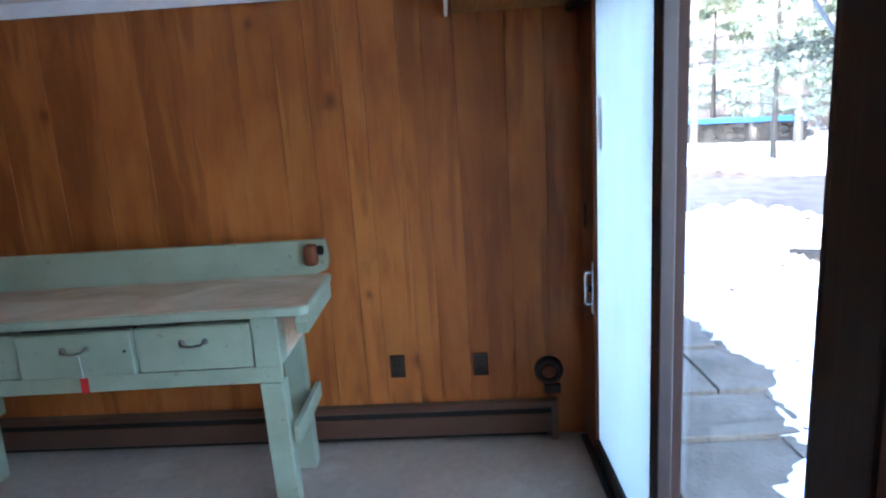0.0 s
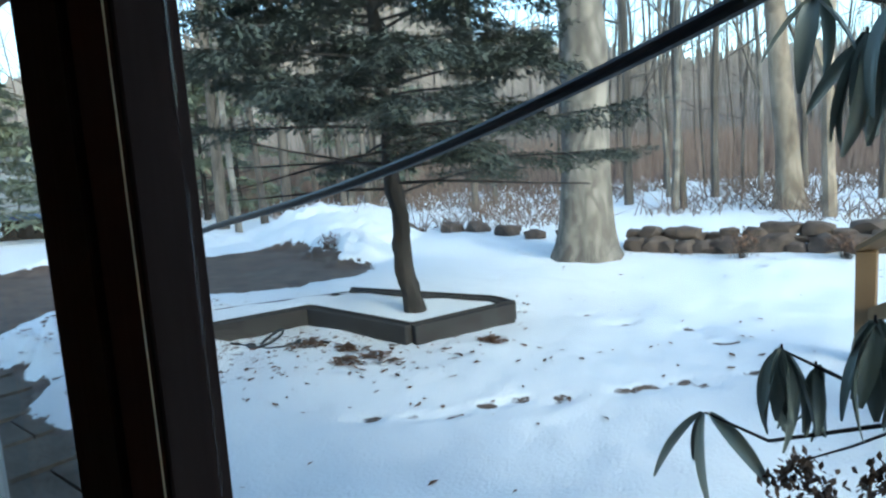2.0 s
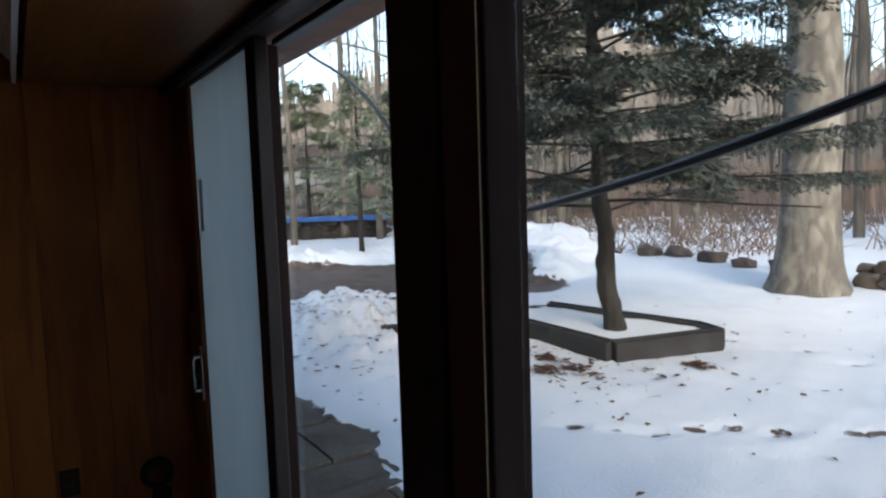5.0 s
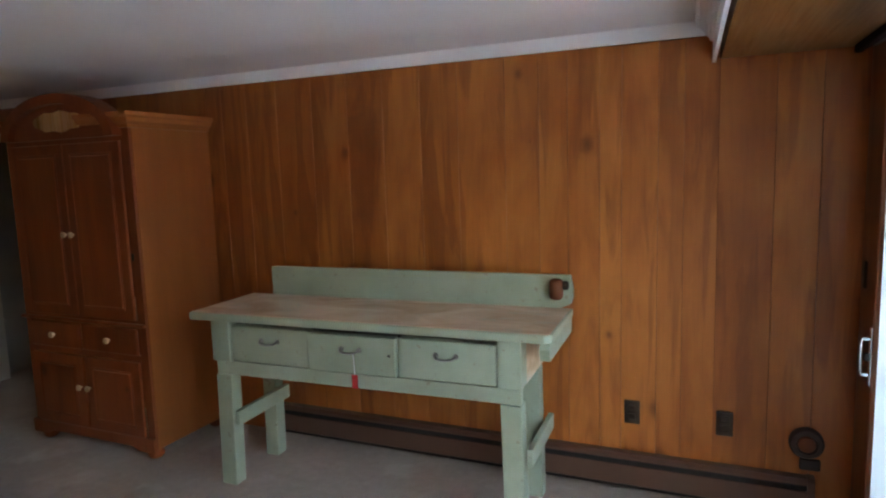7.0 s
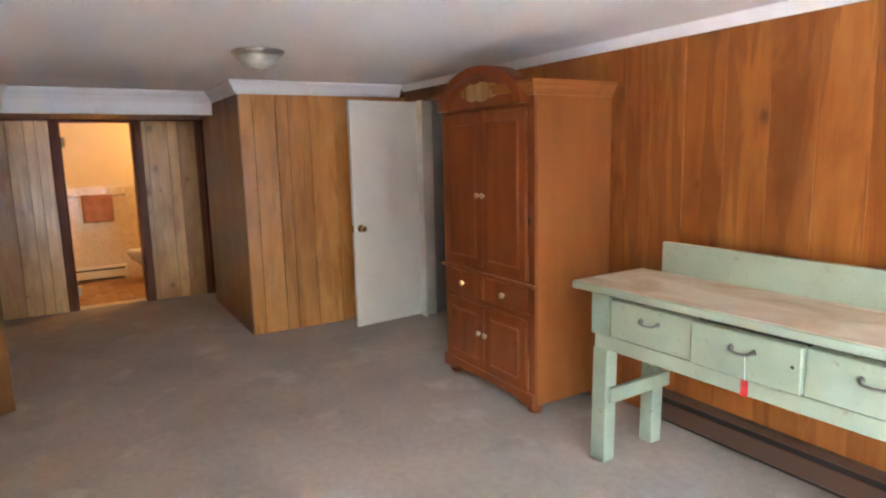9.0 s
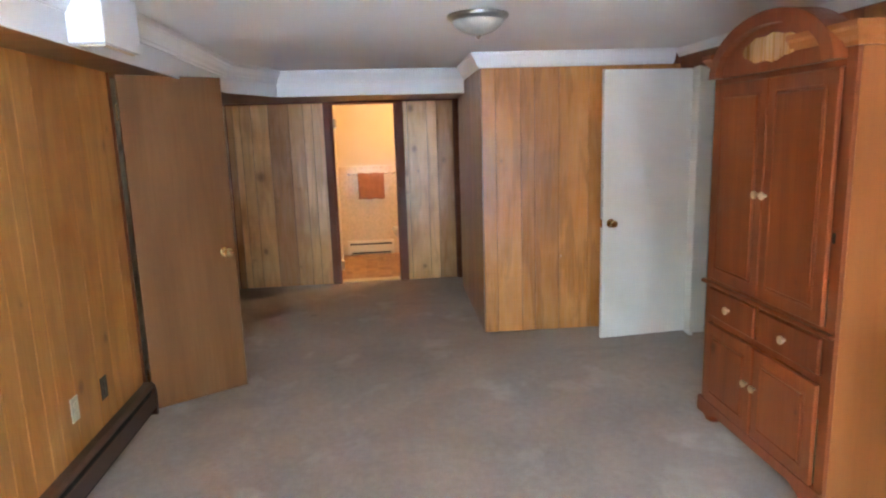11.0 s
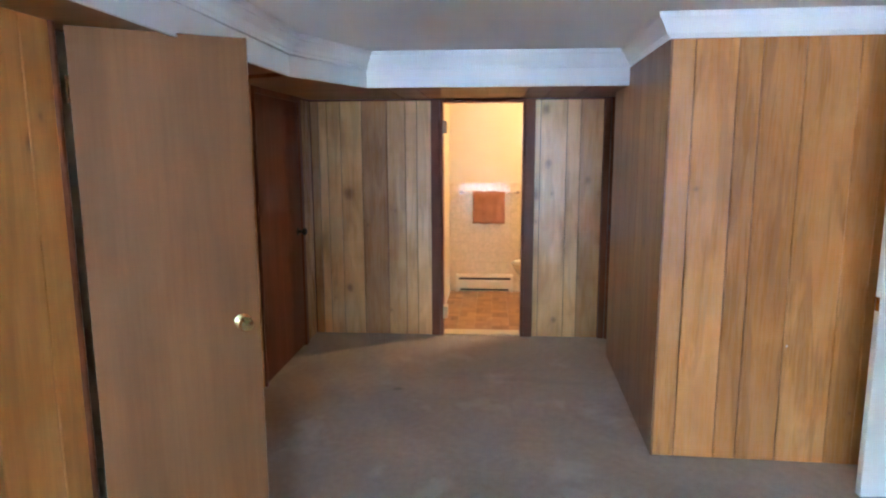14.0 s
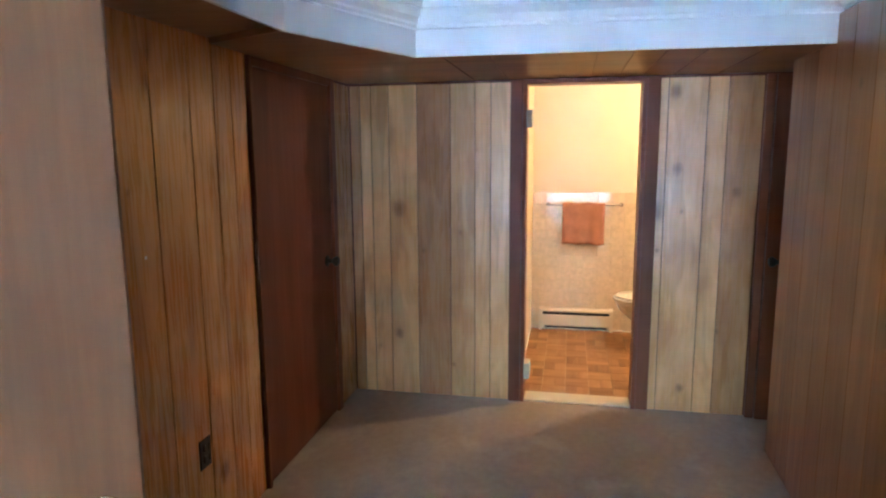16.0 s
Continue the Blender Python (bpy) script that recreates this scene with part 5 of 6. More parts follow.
conifer("dark hemlock with drooping boughs growing in the planter", 5.16, 3.74, 6.0, 0.085, 2.0, 0.2, 140, 5, NEEDLE, (-0.022, 0.04), (0.06, 0.0105), 240, 0.07, (-0.035, 0.06), 0.41)
conifer("slim young pine at the edge of the dirt drive", 6.05, 10.4, 3.6, 0.05, 0.9, 0.25, 26, 11, PINE, (0, 0), (0.12, 0.02), 20)
for k, (x, y, h, reach) in enumerate(((5.2, 15.8, 4.4, 1.7), (9.6, 14.6, 4.0, 1.8), (8.4, 18.5, 4.8, 2.0), (3.4, 17.5, 4.6, 2.0), (11.8, 16.5, 6.4, 2.1), (6.6, 20.5, 5.4, 2.2), (14.5, 13.5, 7, 2.2))):
    conifer("tall green pine at the edge of the woods", x, y, h, 0.07, reach, 0.1, 28, 20 + k, PINE, (0, 0), (0.2, 0.028), 40)


def bare_tree(label, x, y, height, r, seed, material, lean=(0, 0), limbs=9, first=0.3, group="bare trees"):
    rnd = random.Random(seed)
    t = thing("bare_tree", label, "tree", pose(x, y, base_height(x, y)), group)
    n = 12
    pts, rad = [], []
    for k in range(n + 1):
        f = k / n
        pts.append((lean[0] * height * f + (0.05 * r + 0.013) * math.sin(k * 0.9 + seed) * k, lean[1] * height * f + (0.05 * r + 0.013) * math.cos(k * 1.1 + seed * 1.7) * k, -0.15 + (height + 0.15) * f))
        rad.append(r * (1.15 if k == 0 else 1.0) * (1 - 0.85 * f))
    if r > 0.18:
        fine_p, fine_r = [], []
        for a, b, ra, rb in zip(pts[:5], pts[1:6], rad[:5], rad[1:6]):
            for q in range(8):
                c = Vector(a).lerp(Vector(b), q / 8)
                fine_p.append(c)
                fine_r.append((ra + (rb - ra) * q / 8) * (1 + 0.35 * math.exp(-max(0.0, c.z) / 0.22)))
        trunk = tube(B(), fine_p + [Vector(c) for c in pts[5:]], fine_r + rad[5:], 28)
        for v in trunk.verts:
            ax = Vector((lean[0] * v.co.z, lean[1] * v.co.z, v.co.z))
            root = 1 + math.exp(-max(0.0, v.co.z) / 0.3)
            turn = math.atan2(v.co.y - ax.y, v.co.x - ax.x)
            v.co += (v.co - ax) * (0.07 * root * noise.noise((math.cos(turn) * 2.2, math.sin(turn) * 2.2, v.co.z * 0.5 + seed)) + 0.025 * noise.noise((v.co.x * 9, v.co.y * 9, v.co.z * 5)))
    else:
        trunk = tube(B(), pts, rad, 8)
    part("trunk", trunk, material, t, "", True)
    bm = B()
    def grow(p, d, ln, rr, depth):
        q = [p]
        v = d.copy()
        for s in range(4):
            v = (v + Vector((rnd.gauss(0, 0.12), rnd.gauss(0, 0.12), rnd.gauss(0.05, 0.1)))).normalized()
            q.append(q[-1] + v * ln / 4)
        tube(bm, q, [rr * (1 - 0.2 * s) for s in range(5)], 5 if depth == 0 else 3, False)
        if depth < 2:
            for s in range(3):
                j = rnd.randint(1, 4)
                dd = (v + Vector((rnd.gauss(0, 0.7), rnd.gauss(0, 0.7), rnd.gauss(0.2, 0.4)))).normalized()
                grow(q[j], dd, ln * rnd.uniform(0.4, 0.7), rr * 0.45, depth + 1)
    if r < 0.18 and seed % 3 != 1:
        i = 2 + seed % 3
        a = rnd.uniform(0, 6.28)
        grow(Vector(pts[i]), Vector((0.3 * math.cos(a), 0.3 * math.sin(a), 1)).normalized(), height * 0.5, rad[i] * 0.7, 0)
    for k in range(limbs):
        f = first + (0.95 - first) * k / limbs
        i = min(n - 1, int(f * n))
        p = Vector(pts[i]).lerp(Vector(pts[i + 1]), f * n - i)
        a = rnd.uniform(0, 6.28)
        grow(p, Vector((math.cos(a), math.sin(a), rnd.uniform(0.3, 1.0))).normalized(), height * rnd.uniform(0.12, 0.26) * (1.2 - f * 0.6), r * 0.32 * (1.1 - 0.7 * f), 0)
    part("limbs", bm, material, t)
    return t


bare_tree("massive pale-barked old tree at the stone wall", 8.40, 3.70, 17, 0.315, 1, BEECH, (0.0, 0.0), 10, 0.24)
bare_tree("leaning pale tree beyond the stone wall", 13.2, 2.28, 15, 0.2, 2, SUNLITBARK, (0.015, 0.055), 9, 0.35)
bare_tree("thin straight tree beyond the stone wall", 12.07, 1.53, 13, 0.095, 3, SUNLITBARK, (0, 0.02), 8, 0.4)
for k, (turn, d, girth, lean) in enumerate(((27.6, 8.9, 0.12, 0.0), (22.7, 13.5, 0.12, 0.01), (19.0, 12.6, 0.09, -0.03), (18.2, 12.8, 0.085, 0.04), (15.8, 14.5, 0.1, 0.0), (12.4, 15.5, 0.07, 0.02), (4.2, 13.4, 0.1, 0.0), (1.7, 15.0, 0.09, -0.02), (-0.4, 11.6, 0.23, 0.01), (-3.5, 12.8, 0.12, 0.0), (36.2, 14.0, 0.1, 0.01), (34.4, 15.5, 0.085, 0.0), (53.0, 13.0, 0.13, -0.01), (55.0, 14.0, 0.1, 0.03), (57.2, 12.6, 0.08, 0.02))):
    a = radians(turn)
    bare_tree("tall bare tree behind the stone wall", 1.12 + d * math.cos(a), 0.09 + d * math.sin(a), 13 + (k * 7) % 5, girth * 0.8, 40 + k, (GREYBARK, GREYBARK, BEECH)[k % 3], (-0.5 * lean, lean), 11, 0.18)
bare_tree("tall tree behind the dirt drive", 7.55, 14.2, 14, 0.10, 4, GREYBARK, (0, 0), 10, 0.35)
bare_tree("tall tree behind the dirt drive", 7.95, 13.2, 13, 0.08, 5, GREYBARK, (0.02, 0), 10, 0.3)
bare_tree("forked tree behind the dirt drive", 8.6, 12.3, 13, 0.13, 6, GREYBARK, (0.01, 0.01), 12, 0.25)
bare_tree("tree beside the tarp-covered pile", 6.0, 13.6, 10, 0.075, 7, GREYBARK, (0, 0), 8, 0.3)
rnd = random.Random(77)
for k in range(64):
    a = radians(rnd.uniform(-24, 64))
    d = rnd.uniform(13, 30)
    x, y = 1.6 + d * math.cos(a), 1.0 + d * math.sin(a)
    if inside(YARD, x, y) or x < 10.5:
        continue
    bare_tree("slender bare woodland tree", x, y, rnd.uniform(8, 14), rnd.uniform(0.03, 0.085), 100 + k, rnd.choice((BEECH, GREYBARK, GREYBARK, GREYBARK)), (rnd.gauss(0, 0.035), rnd.gauss(0, 0.035)), 10, 0.18)


def far_woods():
    rnd = random.Random(5)
    bm = B()
    for k in range(460):
        a = radians(rnd.uniform(-60, 110))
        d = rnd.uniform(24, 66)
        x, y = 1.6 + d * math.cos(a), 1 + d * math.sin(a)
        h, r, z = rnd.uniform(6, 13), rnd.uniform(0.03, 0.11), base_height(x, y)
        top = Vector((x + rnd.gauss(0, 0.6), y + rnd.gauss(0, 0.6), z + h))
        tube(bm, [(x, y, z - 0.2), (Vector((x, y, z)) + top) / 2 + Vector((rnd.gauss(0, 0.15), rnd.gauss(0, 0.15), 0)), top], [r, r * 0.7, 0.02], 5, False)
        for s in range(11):
            p = Vector((x, y, z)).lerp(top, rnd.uniform(0.25, 0.95))
            q = p + Vector((rnd.gauss(0, 0.9), rnd.gauss(0, 0.9), rnd.uniform(0.5, 2.2)))
            tube(bm, [p, p.lerp(q, 0.5) + Vector((0, 0, -0.12)), q], [r * 0.3, r * 0.18, 0.01], 3, False)
    solid("far_woods", bm, GREYBARK, "bare grey woods in the distance", "woods", None, "stuff")
    for name, count, near, far, low, high, lean, material, label in (
            ("undergrowth", 15000, 9.6, 20, 0.08, 0.5, 0.35, BRUSH, "tangle of bare brown undergrowth in the snow"),
            ("reeds", 15000, 19.5, 31, 0.7, 1.75, 0.12, REED, "dense band of dry reddish-brown reeds before the woods"),
            ("thicket", 9000, 30, 62, 1.5, 5.5, 0.7, HAZE, "grey-brown thicket of bare saplings")):
        verts, faces = [], []
        for k in range(count):
            a = radians(rnd.uniform(-45, 72))
            d = rnd.uniform(near, far)
            x, y = 1.6 + d * math.cos(a), 1 + d * math.sin(a)
            if inside(YARD, x, y) or x < 9.6 and y > -3 or (d < 20 and noise.noise((x * 0.5, y * 0.5, 1.0)) < rnd.uniform(-0.3, 0.3)):
                continue
            z = base_height(x, y)
            h = rnd.uniform(low, high)
            w = 0.004 + 0.0006 * d
            p, q = Vector((x, y, z)), Vector((x + rnd.gauss(0, lean), y + rnd.gauss(0, lean), z + h))
            s = Vector((-math.sin(a), math.cos(a), 0)) * w
            i = len(verts)
            verts += [tuple(p - s), tuple(p + s), tuple(q + s * 0.4), tuple(q - s * 0.4)]
            faces.append((i, i + 1, i + 2, i + 3))
        tagged(blades(name, verts, faces, material, None), label, "brush", kind="stuff")


far_woods()


def ridge():
    bm = B()
    rnd = random.Random(9)
    n = 1400
    lo, hi = [], []
    for k in range(n + 1):
        a = radians(-75 + 205 * k / n)
        h = 12.5 + 3.0 * noise.noise((k * 0.014, 0, 0)) + 1.2 * noise.noise((k * 0.09, 3, 0)) + rnd.uniform(-1.3, 1.3)
        h *= 1 + 1.15 * math.exp(-((math.degrees(a) - 46) / 19) ** 2)
        x, y = 1.6 + 72 * math.cos(a), 1 + 72 * math.sin(a)
        lo.append(bm.verts.new((x, y, -1)))
        hi.append(bm.verts.new((x, y, 1 + h * 0.75)))
    for k in range(n):
        bm.faces.new((lo[k], lo[k + 1], hi[k + 1], hi[k]))
    m, nt, b = shader("distant_hillside", 1.0)
    v = coords(nt, (1, 1, 0.12))
    n1 = noise_tex(nt, v, 1.3, 8)
    v2 = coords(nt, (1, 1, 1))
    n2 = noise_tex(nt, v2, 0.12, 5)
    col = mix(nt, 0.5, ramp(nt, n1, [(0.35, (0.13, 0.11, 0.10)), (0.65, (0.30, 0.27, 0.25))]), ramp(nt, n2, [(0.4, (0.17, 0.14, 0.12)), (0.6, (0.26, 0.245, 0.235))]))
    nt.links.new(col, b.inputs["Base Color"])
    solid("backdrop", bm, m, "hazy grey-brown wooded hillside", "hillside", None, "structure")


ridge()


def stone(bm, c, size, rnd):
    vs = bmesh.ops.create_icosphere(bm, subdivisions=2, radius=1.0)["verts"]
    o = rnd.uniform(0, 50)
    for v in vs:
        v.co = Vector([math.copysign(abs(q) ** 0.7, q) for q in v.co])
        k = 0.85 + 0.35 * noise.noise(v.co * 1.1 + Vector((o, o, 0))) + 0.12 * noise.noise(v.co * 3 + Vector((0, o, o)))
        v.co = Vector((c[0] + v.co.x * k * size[0], c[1] + v.co.y * k * size[1], c[2] + v.co.z * k * size[2]))
    return bm


def stone_wall():
    w = thing("stone_wall", "tumbled dry field-stone wall at the edge of the yard", "stone wall")
    rnd = random.Random(12)
    y = 3.30
    while y > -9:
        x = 9.2 + 0.16 * math.sin(y * 1.3) + 0.1 * max(0.0, 1.6 - y) + rnd.uniform(-0.06, 0.06)
        s = rnd.uniform(0.10, 0.2)
        g = base_height(x, y)
        part("stone", stone(B(), (x, y, g + s * 0.6), (s * rnd.uniform(0.8, 1.2), s * rnd.uniform(0.9, 1.5), s * 0.8), rnd), STONE, w, "", True)
        t = rnd.uniform(0.09, 0.17)
        part("stone", stone(B(), (x + rnd.uniform(0.1, 0.3), y + rnd.uniform(-0.1, 0.1), g + s * 0.9 + t * 0.7), (t, t * rnd.uniform(1.0, 1.7), t * 0.65), rnd), STONE, w, "", True)
        y -= s * 1.25
    y = 4.6
    while y < 9.5:
        x = 9.75 + rnd.uniform(-0.25, 0.25) - 0.05 * (y - 4.6)
        s = rnd.uniform(0.09, 0.2)
        part("stone", stone(B(), (x, y, base_height(x, y) + s * 0.5), (s, s * 1.3, s * 0.8), rnd), STONE, w, "", True)
        y += s * rnd.uniform(1.6, 4.0)


stone_wall()


def dead_bush(x, y, height, seed):
    b = thing("dead_bush", "small dead brown bush poking out of the snow", "bush", pose(x, y, base_height(x, y)))
    rnd = random.Random(seed)
    bm = B()
    verts, faces = [], []
    for k in range(26):
        a, lean = rnd.uniform(0, 6.28), rnd.uniform(0.1, 0.9)
        h = height * rnd.uniform(0.5, 1.0)
        tip = Vector((math.cos(a) * lean * h, math.sin(a) * lean * h, h))
        tube(bm, [(0, 0, -0.05), tip * 0.5 + Vector((0, 0, 0.08 * h)), tip], [0.006, 0.004, 0.002], 4, False)
        spray(verts, faces, tip * 0.7, tip.normalized(), height * 0.12, rnd, 9, 1.0, 0.05, 0.012)
    part("twigs", bm, BARK, b)
    blades("dry_leaves", verts, faces, DRYLEAF, b, "withered brown leaves")


dead_bush(8.75, 1.95, 0.42, 91)
dead_bush(7.3, 7.3, 0.4, 92)
dead_bush(8.95, 0.95, 0.35, 93)


def stair_rail():
    s = thing("outdoor_stairs", "yellowish treated-lumber outdoor stairs with a slanting railing", "stairs")
    a, b = Vector((5.7, 0.47, 0.0)), Vector((3.9, -0.75, 0.0))
    ha, rise = 0.90, 1.0
    d = (b - a)
    yaw = math.degrees(math.atan2(d.y, d.x))
    tilt = -math.degrees(math.atan2(rise, d.length))
    ln = math.hypot(d.length, rise)
    def bar(name, drop, h, w, cut=0.0):
        ob = part(name, one_box(-0.02 + cut, ln, -w / 2, w / 2, -h / 2, h / 2, bevel=0.005), LUMBER, s)
        ob.matrix_world = pose(a.x, a.y, ha - drop, 0, tilt, yaw)
        return ob
    bar("handrail", 0.02, 0.035, 0.13)
    bar("rail", 0.46, 0.09, 0.035)
    bar("rail", 0.74, 0.09, 0.035, 0.5)
    bar("stringer", 1.0, 0.28, 0.045, 0.62)
    p = a + d * 0.235
    top = ha + rise * 0.235
    part("baluster", one_box(p.x - 0.03, p.x + 0.03, p.y - 0.045, p.y - 0.018, top - 0.82, top - 0.44, bevel=0.004), LUMBER, s)
    for f in (0.0, 1.0):
        p = a + d * f
        g = base_height(p.x, p.y)
        part("post", one_box(p.x - 0.055, p.x + 0.055, p.y - 0.055, p.y + 0.055, g - 0.1, ha + rise * f - 0.04, bevel=0.005), LUMBER, s)
    n = Vector((-d.y, d.x, 0)).normalized()
    if n.y > 0:
        n = -n
    for k in range(5):
        f = 0.25 + 0.17 * k
        p = a + d * f
        z = rise * f - 0.02
        q = p + n * 0.5
        ob = part("tread", one_box(-0.13, 0.13, -0.5, 0.5, -0.02, 0.02, bevel=0.004), LUMBER, s)
        ob.matrix_world = pose(q.x, q.y, z, 0, 0, yaw)


stair_rail()


def cable():
    ctrl = [(1.70, -0.45, 1.925), (1.767, -0.2, 1.835), (1.849, 0.086, 1.747), (1.94, 0.403, 1.666), (2.058, 0.814, 1.581), (2.166, 1.194, 1.518), (2.284, 1.606, 1.46), (2.393, 1.986, 1.413), (2.511, 2.397, 1.361), (2.63, 2.81, 1.31), (2.76, 3.06, 1.345), (2.89, 3.35, 1.62), (2.97, 3.95, 2.10), (3.02, 4.55, 2.44), (3.0, 5.1, 2.70), (2.95, 5.6, 2.98), (2.9, 6.4, 3.05), (2.4, 8.0, 3.3)]
    pts = []
    for k in range(1, len(ctrl) - 2):
        p = [Vector(c) for c in ctrl[k - 1:k + 3]]
        for s in range(6):
            t = s / 6
            pts.append(0.5 * (2 * p[1] + (p[2] - p[0]) * t + (2 * p[0] - 5 * p[1] + 4 * p[2] - p[3]) * t * t + (3 * p[1] - p[0] - 3 * p[2] + p[3]) * t ** 3))
    pts = [Vector((1.69, -1.3, 2.28)), Vector((1.69, -0.85, 2.09)), Vector(ctrl[0])] + pts
    solid("overhead_cable", tube(B(), pts, [0.0125] * len(pts), 10), CABLE, "thick black cable sagging past the window", "cable", smooth=True)


cable()


def rhododendron():
    z0 = base_height(2.75, -0.55)
    off = Vector((2.75, -0.55, z0))
    t = thing("rhododendron", "rhododendron with drooping dark leathery leaves beside the window", "shrub", pose(*off))
    rnd = random.Random(21)
    meshes = []
    for droop in (0.03, 0.08):
        lm = B()
        cols = []
        for s in range(9):
            f = s / 8
            w = 0.0195 * math.sin(math.pi * (0.06 + 0.9 * f ** 0.85)) ** 0.75
            z, y = -droop * f * f, f * 0.178
            cols.append([lm.verts.new((k * w, y, z + 0.45 * abs(k) ** 1.6 * w)) for k in (-1, -0.5, 0, 0.5, 1)])
        for a, b in zip(cols, cols[1:]):
            for k in range(4):
                lm.faces.new((a[k], a[k + 1], b[k + 1], b[k]))
        meshes.append(mesh_of("leaf", lm, RHODO, True))
    # whorls: place across the window, height, how many leaves, size, how steeply they hang
    whorls = [(0.33, 1.10, 12, 1.05, 64), (0.27, 1.06, 6, 0.95, 74), (0.165, 1.175, 12, 1.15, 62), (0.10, 1.11, 8, 1.0, 70),
              (0.045, 1.44, 9, 1.2, 72), (-0.03, 1.44, 11, 1.2, 66), (-0.12, 1.38, 9, 1.15, 66), (0.19, 1.745, 11, 1.25, 58), (0.285, 1.85, 5, 1.0, 52), (0.135, 1.80, 9, 1.1, 60),
              (0.058, 1.775, 10, 1.15, 62), (-0.02, 1.79, 11, 1.2, 62), (0.02, 1.715, 7, 0.85, 60), (-0.03, 1.66, 7, 0.9, 62), (-0.12, 1.74, 10, 1.2, 62), (-0.13, 1.58, 9, 1.15, 66), (-0.22, 1.83, 9, 1.1, 60)]
    stems = B()
    hub = {"low": Vector((2.72, -0.10, 0.98)), "mid": Vector((2.80, -0.25, 1.30)), "top": Vector((2.78, -0.22, 1.68))}
    root = Vector((2.95, -0.72, z0))
    for q in hub.values():
        tube(stems, [root - off, root.lerp(q, 0.5) - off + Vector((0.05, -0.04, -0.05)), q - off], [0.014, 0.011, 0.008], 7)
    for y, z, count, size, hang in whorls:
        tp = Vector((2.6 + rnd.uniform(-0.035, 0.035), y, z))
        q = hub["low"] if z < 1.25 else hub["mid"] if z < 1.55 else hub["top"]
        bend = q.lerp(tp, 0.6) + Vector((0.02, 0, -0.05 if z < 1.25 else 0.0))
        tube(stems, [q - off, bend - off, tp - off], [0.0075, 0.005, 0.003], 6)
        tube(stems, [tp - off, tp - off + Vector((0, 0, 0.014))], [0.004, 0.002], 5)
        for j in range(count):
            a = 2 * math.pi * (j + rnd.uniform(-0.3, 0.3)) / count
            ob = new("leaf", meshes[j % 2])
            ob.parent = t
            p = tp - off + Vector((rnd.gauss(0, 0.004), rnd.gauss(0, 0.004), rnd.uniform(-0.012, 0.006)))
            ob.matrix_basis = Matrix.Translation(p) @ Matrix.Rotation(a, 4, "Z") @ Matrix.Rotation(-radians(min(88, max(12, rnd.gauss(hang, 13)))), 4, "X") @ Matrix.Rotation(rnd.uniform(-0.5, 0.5), 4, "Y") @ Matrix.Scale(size * rnd.uniform(0.75, 1.1), 4)
    for y, z, a, hang, size in ((0.505, 0.915, 0.1, 50, 1.2), (0.50, 0.915, 0.35, 84, 1.3), (0.49, 0.915, 3.0, 40, 1.1), (0.505, 0.91, -0.4, 72, 0.7)):
        ob = new("leaf", meshes[0])
        ob.parent = t
        ob.matrix_basis = Matrix.Translation(Vector((2.6, y, z)) - off) @ Matrix.Rotation(a, 4, "Z") @ Matrix.Rotation(-radians(hang), 4, "X") @ Matrix.Rotation(0.5, 4, "Y") @ Matrix.Scale(size, 4)
    for pts in (((2.72, -0.10, 0.98), (2.62, 0.05, 1.0), (2.6, 0.20, 0.90), (2.6, 0.30, 0.84)), ((2.66, -0.02, 0.99), (2.6, 0.10, 0.95), (2.58, 0.12, 0.89)), ((2.66, 0.0, 0.995), (2.6, 0.36, 0.875), (2.6, 0.50, 0.915))):
        tube(stems, [Vector(q) - off for q in pts], [0.006, 0.0045, 0.003, 0.002][:len(pts)], 6)
    part("stems", stems, BARK, t, "", True)
    verts, faces = [], []
    for c in ((2.6, 0.30, 0.835), (2.6, 0.26, 0.80), (2.6, 0.33, 0.80), (2.58, 0.12, 0.88), (2.58, 0.15, 0.84), (2.58, 0.09, 0.85)):
        spray(verts, faces, Vector(c) - off, Vector((0, 0, -1)), 0.02, rnd, 75, 0.9, 0.022, 0.007)
    blades("dry_flowers", verts, faces, DRYLEAF, t, "withered brown flower heads")


rhododendron()


def woodpile():
    w = thing("woodpile", "long stacked woodpile under a blue tarp", "woodpile", pose(7.0, 14.75, base_height(7.0, 14.75), 0, 0, -36) @ Matrix.Diagonal((1, 1, 0.7, 1)))
    # Solid core, added so that the gaps between the logs stay dark.
    part("pallet", one_box(-1.75, 1.75, -0.12, 0.12, 0.0, 0.66), BARK, w, "dark core added to fill the gaps between the logs")
    rnd = random.Random(31)
    for r in range(4):
        for c in range(16):
            x = -1.7 + c * 0.22 + (r % 2) * 0.1 + rnd.uniform(-0.08, 0.08)
            e = rnd.uniform(-0.1, 0.1)
            part("log", tube(B(), [(x, -0.2 + e, 0.1 + r * 0.17), (x + e, 0.2 + e, 0.11 + r * 0.17)], rnd.uniform(0.05, 0.12), 8), BARK, w)
    bm = B()
    g = {}
    for i in range(25):
        for j in range(7):
            y = -0.36 + 0.12 * j
            z = 0.83 + 0.03 * noise.noise((i * 0.6, j, 2)) - (0.14 if j in (0, 6) else 0)
            g[i, j] = bm.verts.new((-1.9 + i * 0.155, y, z))
    for i in range(24):
        for j in range(6):
            bm.faces.new((g[i, j], g[i + 1, j], g[i + 1, j + 1], g[i, j + 1]))
    part("tarp", bm, TARP, w, "wrinkled blue plastic tarp", True)


woodpile()


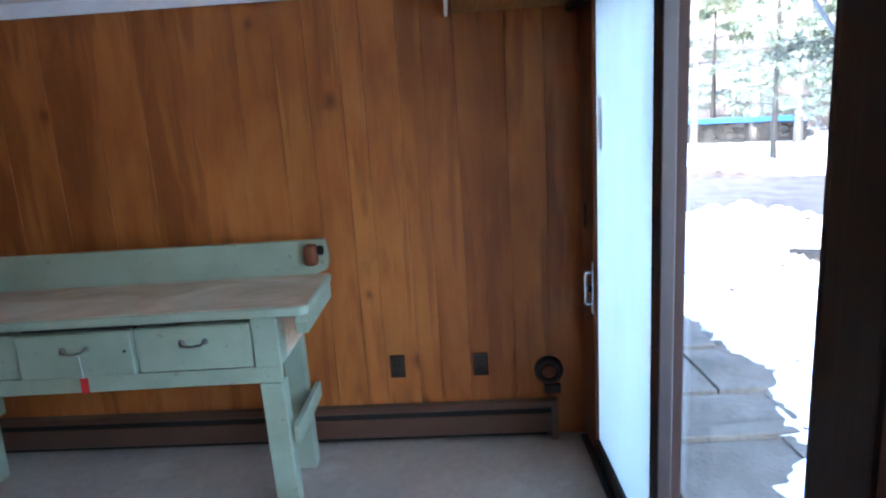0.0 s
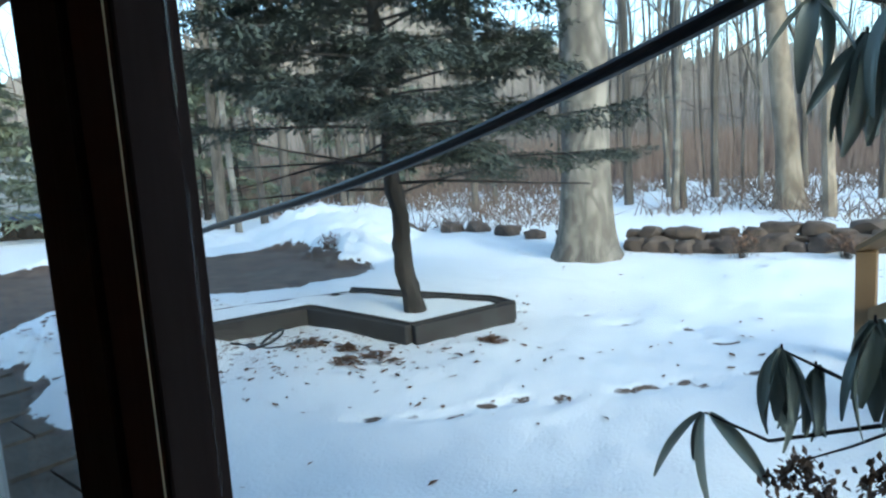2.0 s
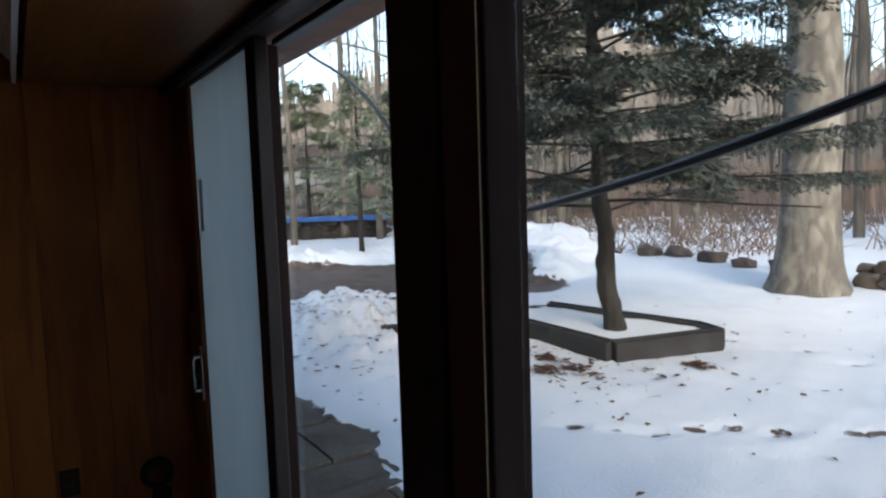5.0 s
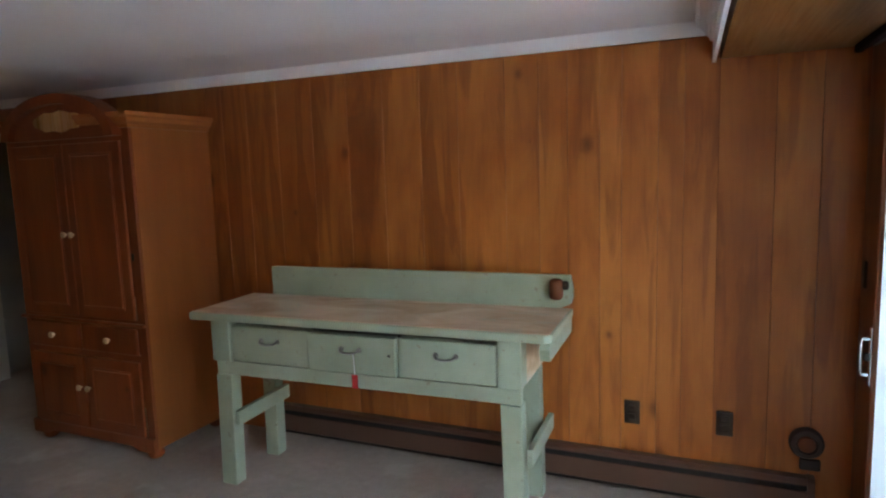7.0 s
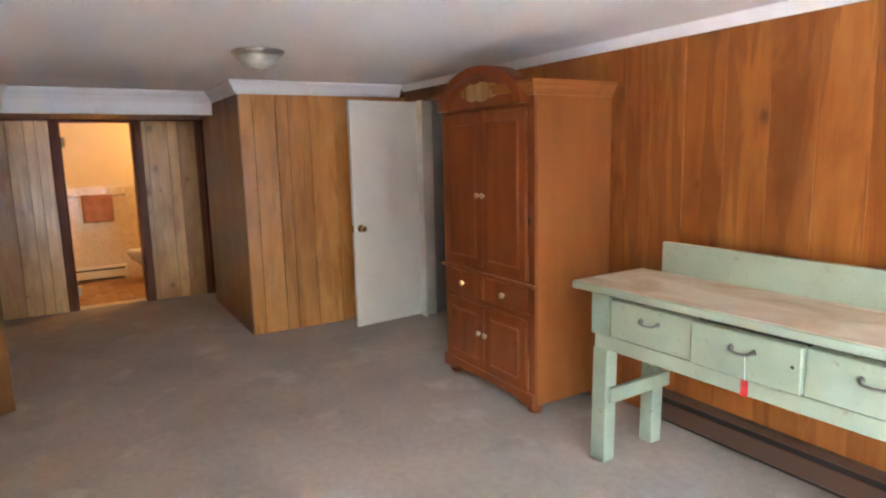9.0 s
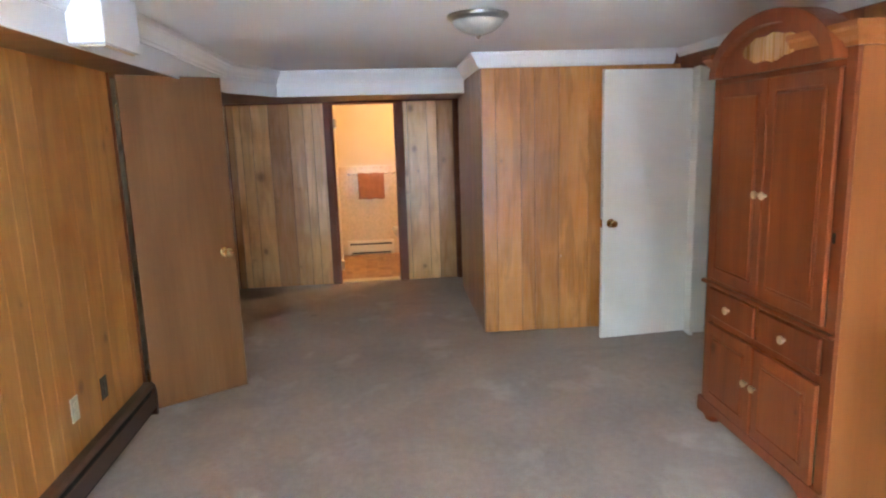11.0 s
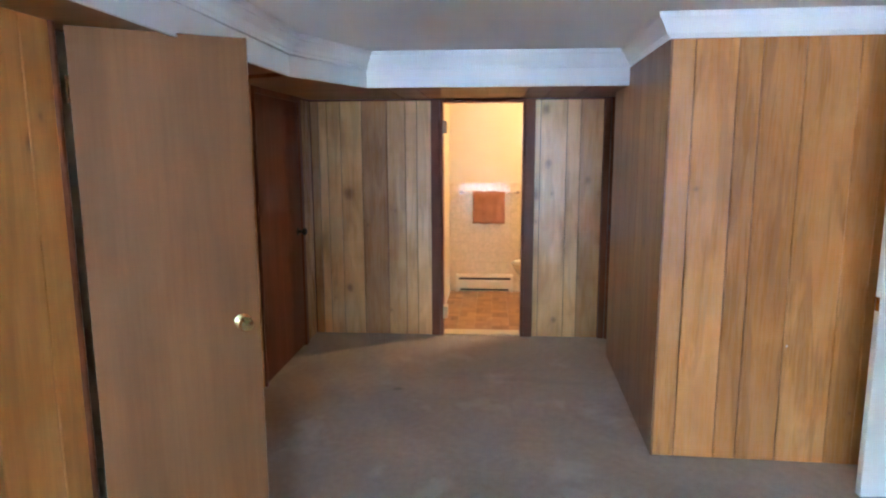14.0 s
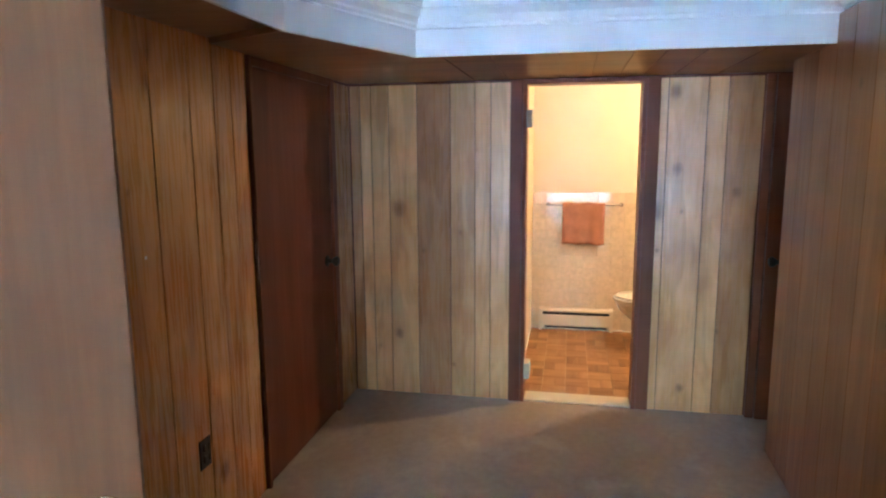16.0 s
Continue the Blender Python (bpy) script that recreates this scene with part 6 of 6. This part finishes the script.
def shed():
    h = thing("far_shed", "small grey shed far off among the trees", "shed", pose(11.5, 27, base_height(11.5, 27), 0, 0, -30))
    part("wall", one_box(-2.5, 2.5, -1.5, 1.5, 0, 2.2), SIDING, h)
    part("roof", prism(B(), [(-1.8, 2.2), (1.8, 2.2), (0, 3.3)], 0, -2.7, 2.7), STONE, h)


shed()


def litter():
    rnd = random.Random(41)
    verts, faces = [], []
    heaps = ((4.33, 3.42, 0.085), (4.37, 3.79, 0.06), (4.16, 3.57, 0.06), (5.08, 2.88, 0.06), (4.30, 4.15, 0.09))
    for k in range(2700):
        if k >= 2000:
            hx, hy, hr = heaps[k % 5]
            x, y = rnd.gauss(hx, hr * 0.6), rnd.gauss(hy, hr)
        elif k < 380:
            x, y = rnd.gauss(4.4, 0.45), rnd.gauss(3.9, 0.7)
        elif k < 1500:
            x, y = rnd.gauss(3.5, 0.55), rnd.gauss(5.6, 0.8)
        else:
            x, y = rnd.uniform(2.2, 9), rnd.uniform(-2, 9)
        if x < 1.75:
            continue
        z = ground_height(x, y) + 0.006
        if k >= 2000:
            z += rnd.uniform(0, 0.045) * math.exp(-((x - hx) / hr) ** 2 - ((y - hy) / hr) ** 2)
        s = rnd.uniform(0.005, 0.021) if k % 9 else rnd.uniform(0.02, 0.034)
        a = rnd.uniform(0, 6.28)
        i = len(verts)
        for q in range(4):
            b = a + q * math.pi / 2
            verts.append((x + s * math.cos(b) * (1.6 if q % 2 else 0.7), y + s * math.sin(b) * (1.6 if q % 2 else 0.7), z + rnd.uniform(0, 0.012)))
        faces.append((i, i + 1, i + 2, i + 3))
    ob = blades("leaf_litter", verts, faces, DRYLEAF, None)
    tagged(ob, "scattered brown leaves and bark bits on the snow", "leaf litter", kind="stuff")


litter()


def garden_hose():
    """A loose hose: a run along the planter, two flat loops and one that stands up, in parts under the snow."""
    pts = []
    for k in range(121):
        f = k / 120
        x, y = 3.95 + 0.44 * f, 4.80 - 0.78 * f
        turn = 6.28 * 3 * max(0.0, min(1.0, (f - 0.2) / 0.65))
        swell = 0.15 * math.sin(math.pi * max(0.0, min(1.0, (f - 0.2) / 0.65)))
        x += swell * math.sin(turn) * 0.9 + 0.02 * math.sin(17 * f)
        y += swell * 1.3 * (1 - math.cos(turn)) * 0.6
        lift = 0.07 * math.exp(-((f - 0.46) / 0.05) ** 2)
        pts.append((x, y, ground_height(x, y) + 0.004 + 0.008 * math.sin(41 * f) + lift))
    solid("garden_hose", tube(B(), pts, 0.0115, 8), CABLE, "dark garden hose lying in loops beside the planter", "hose", smooth=True)


garden_hose()
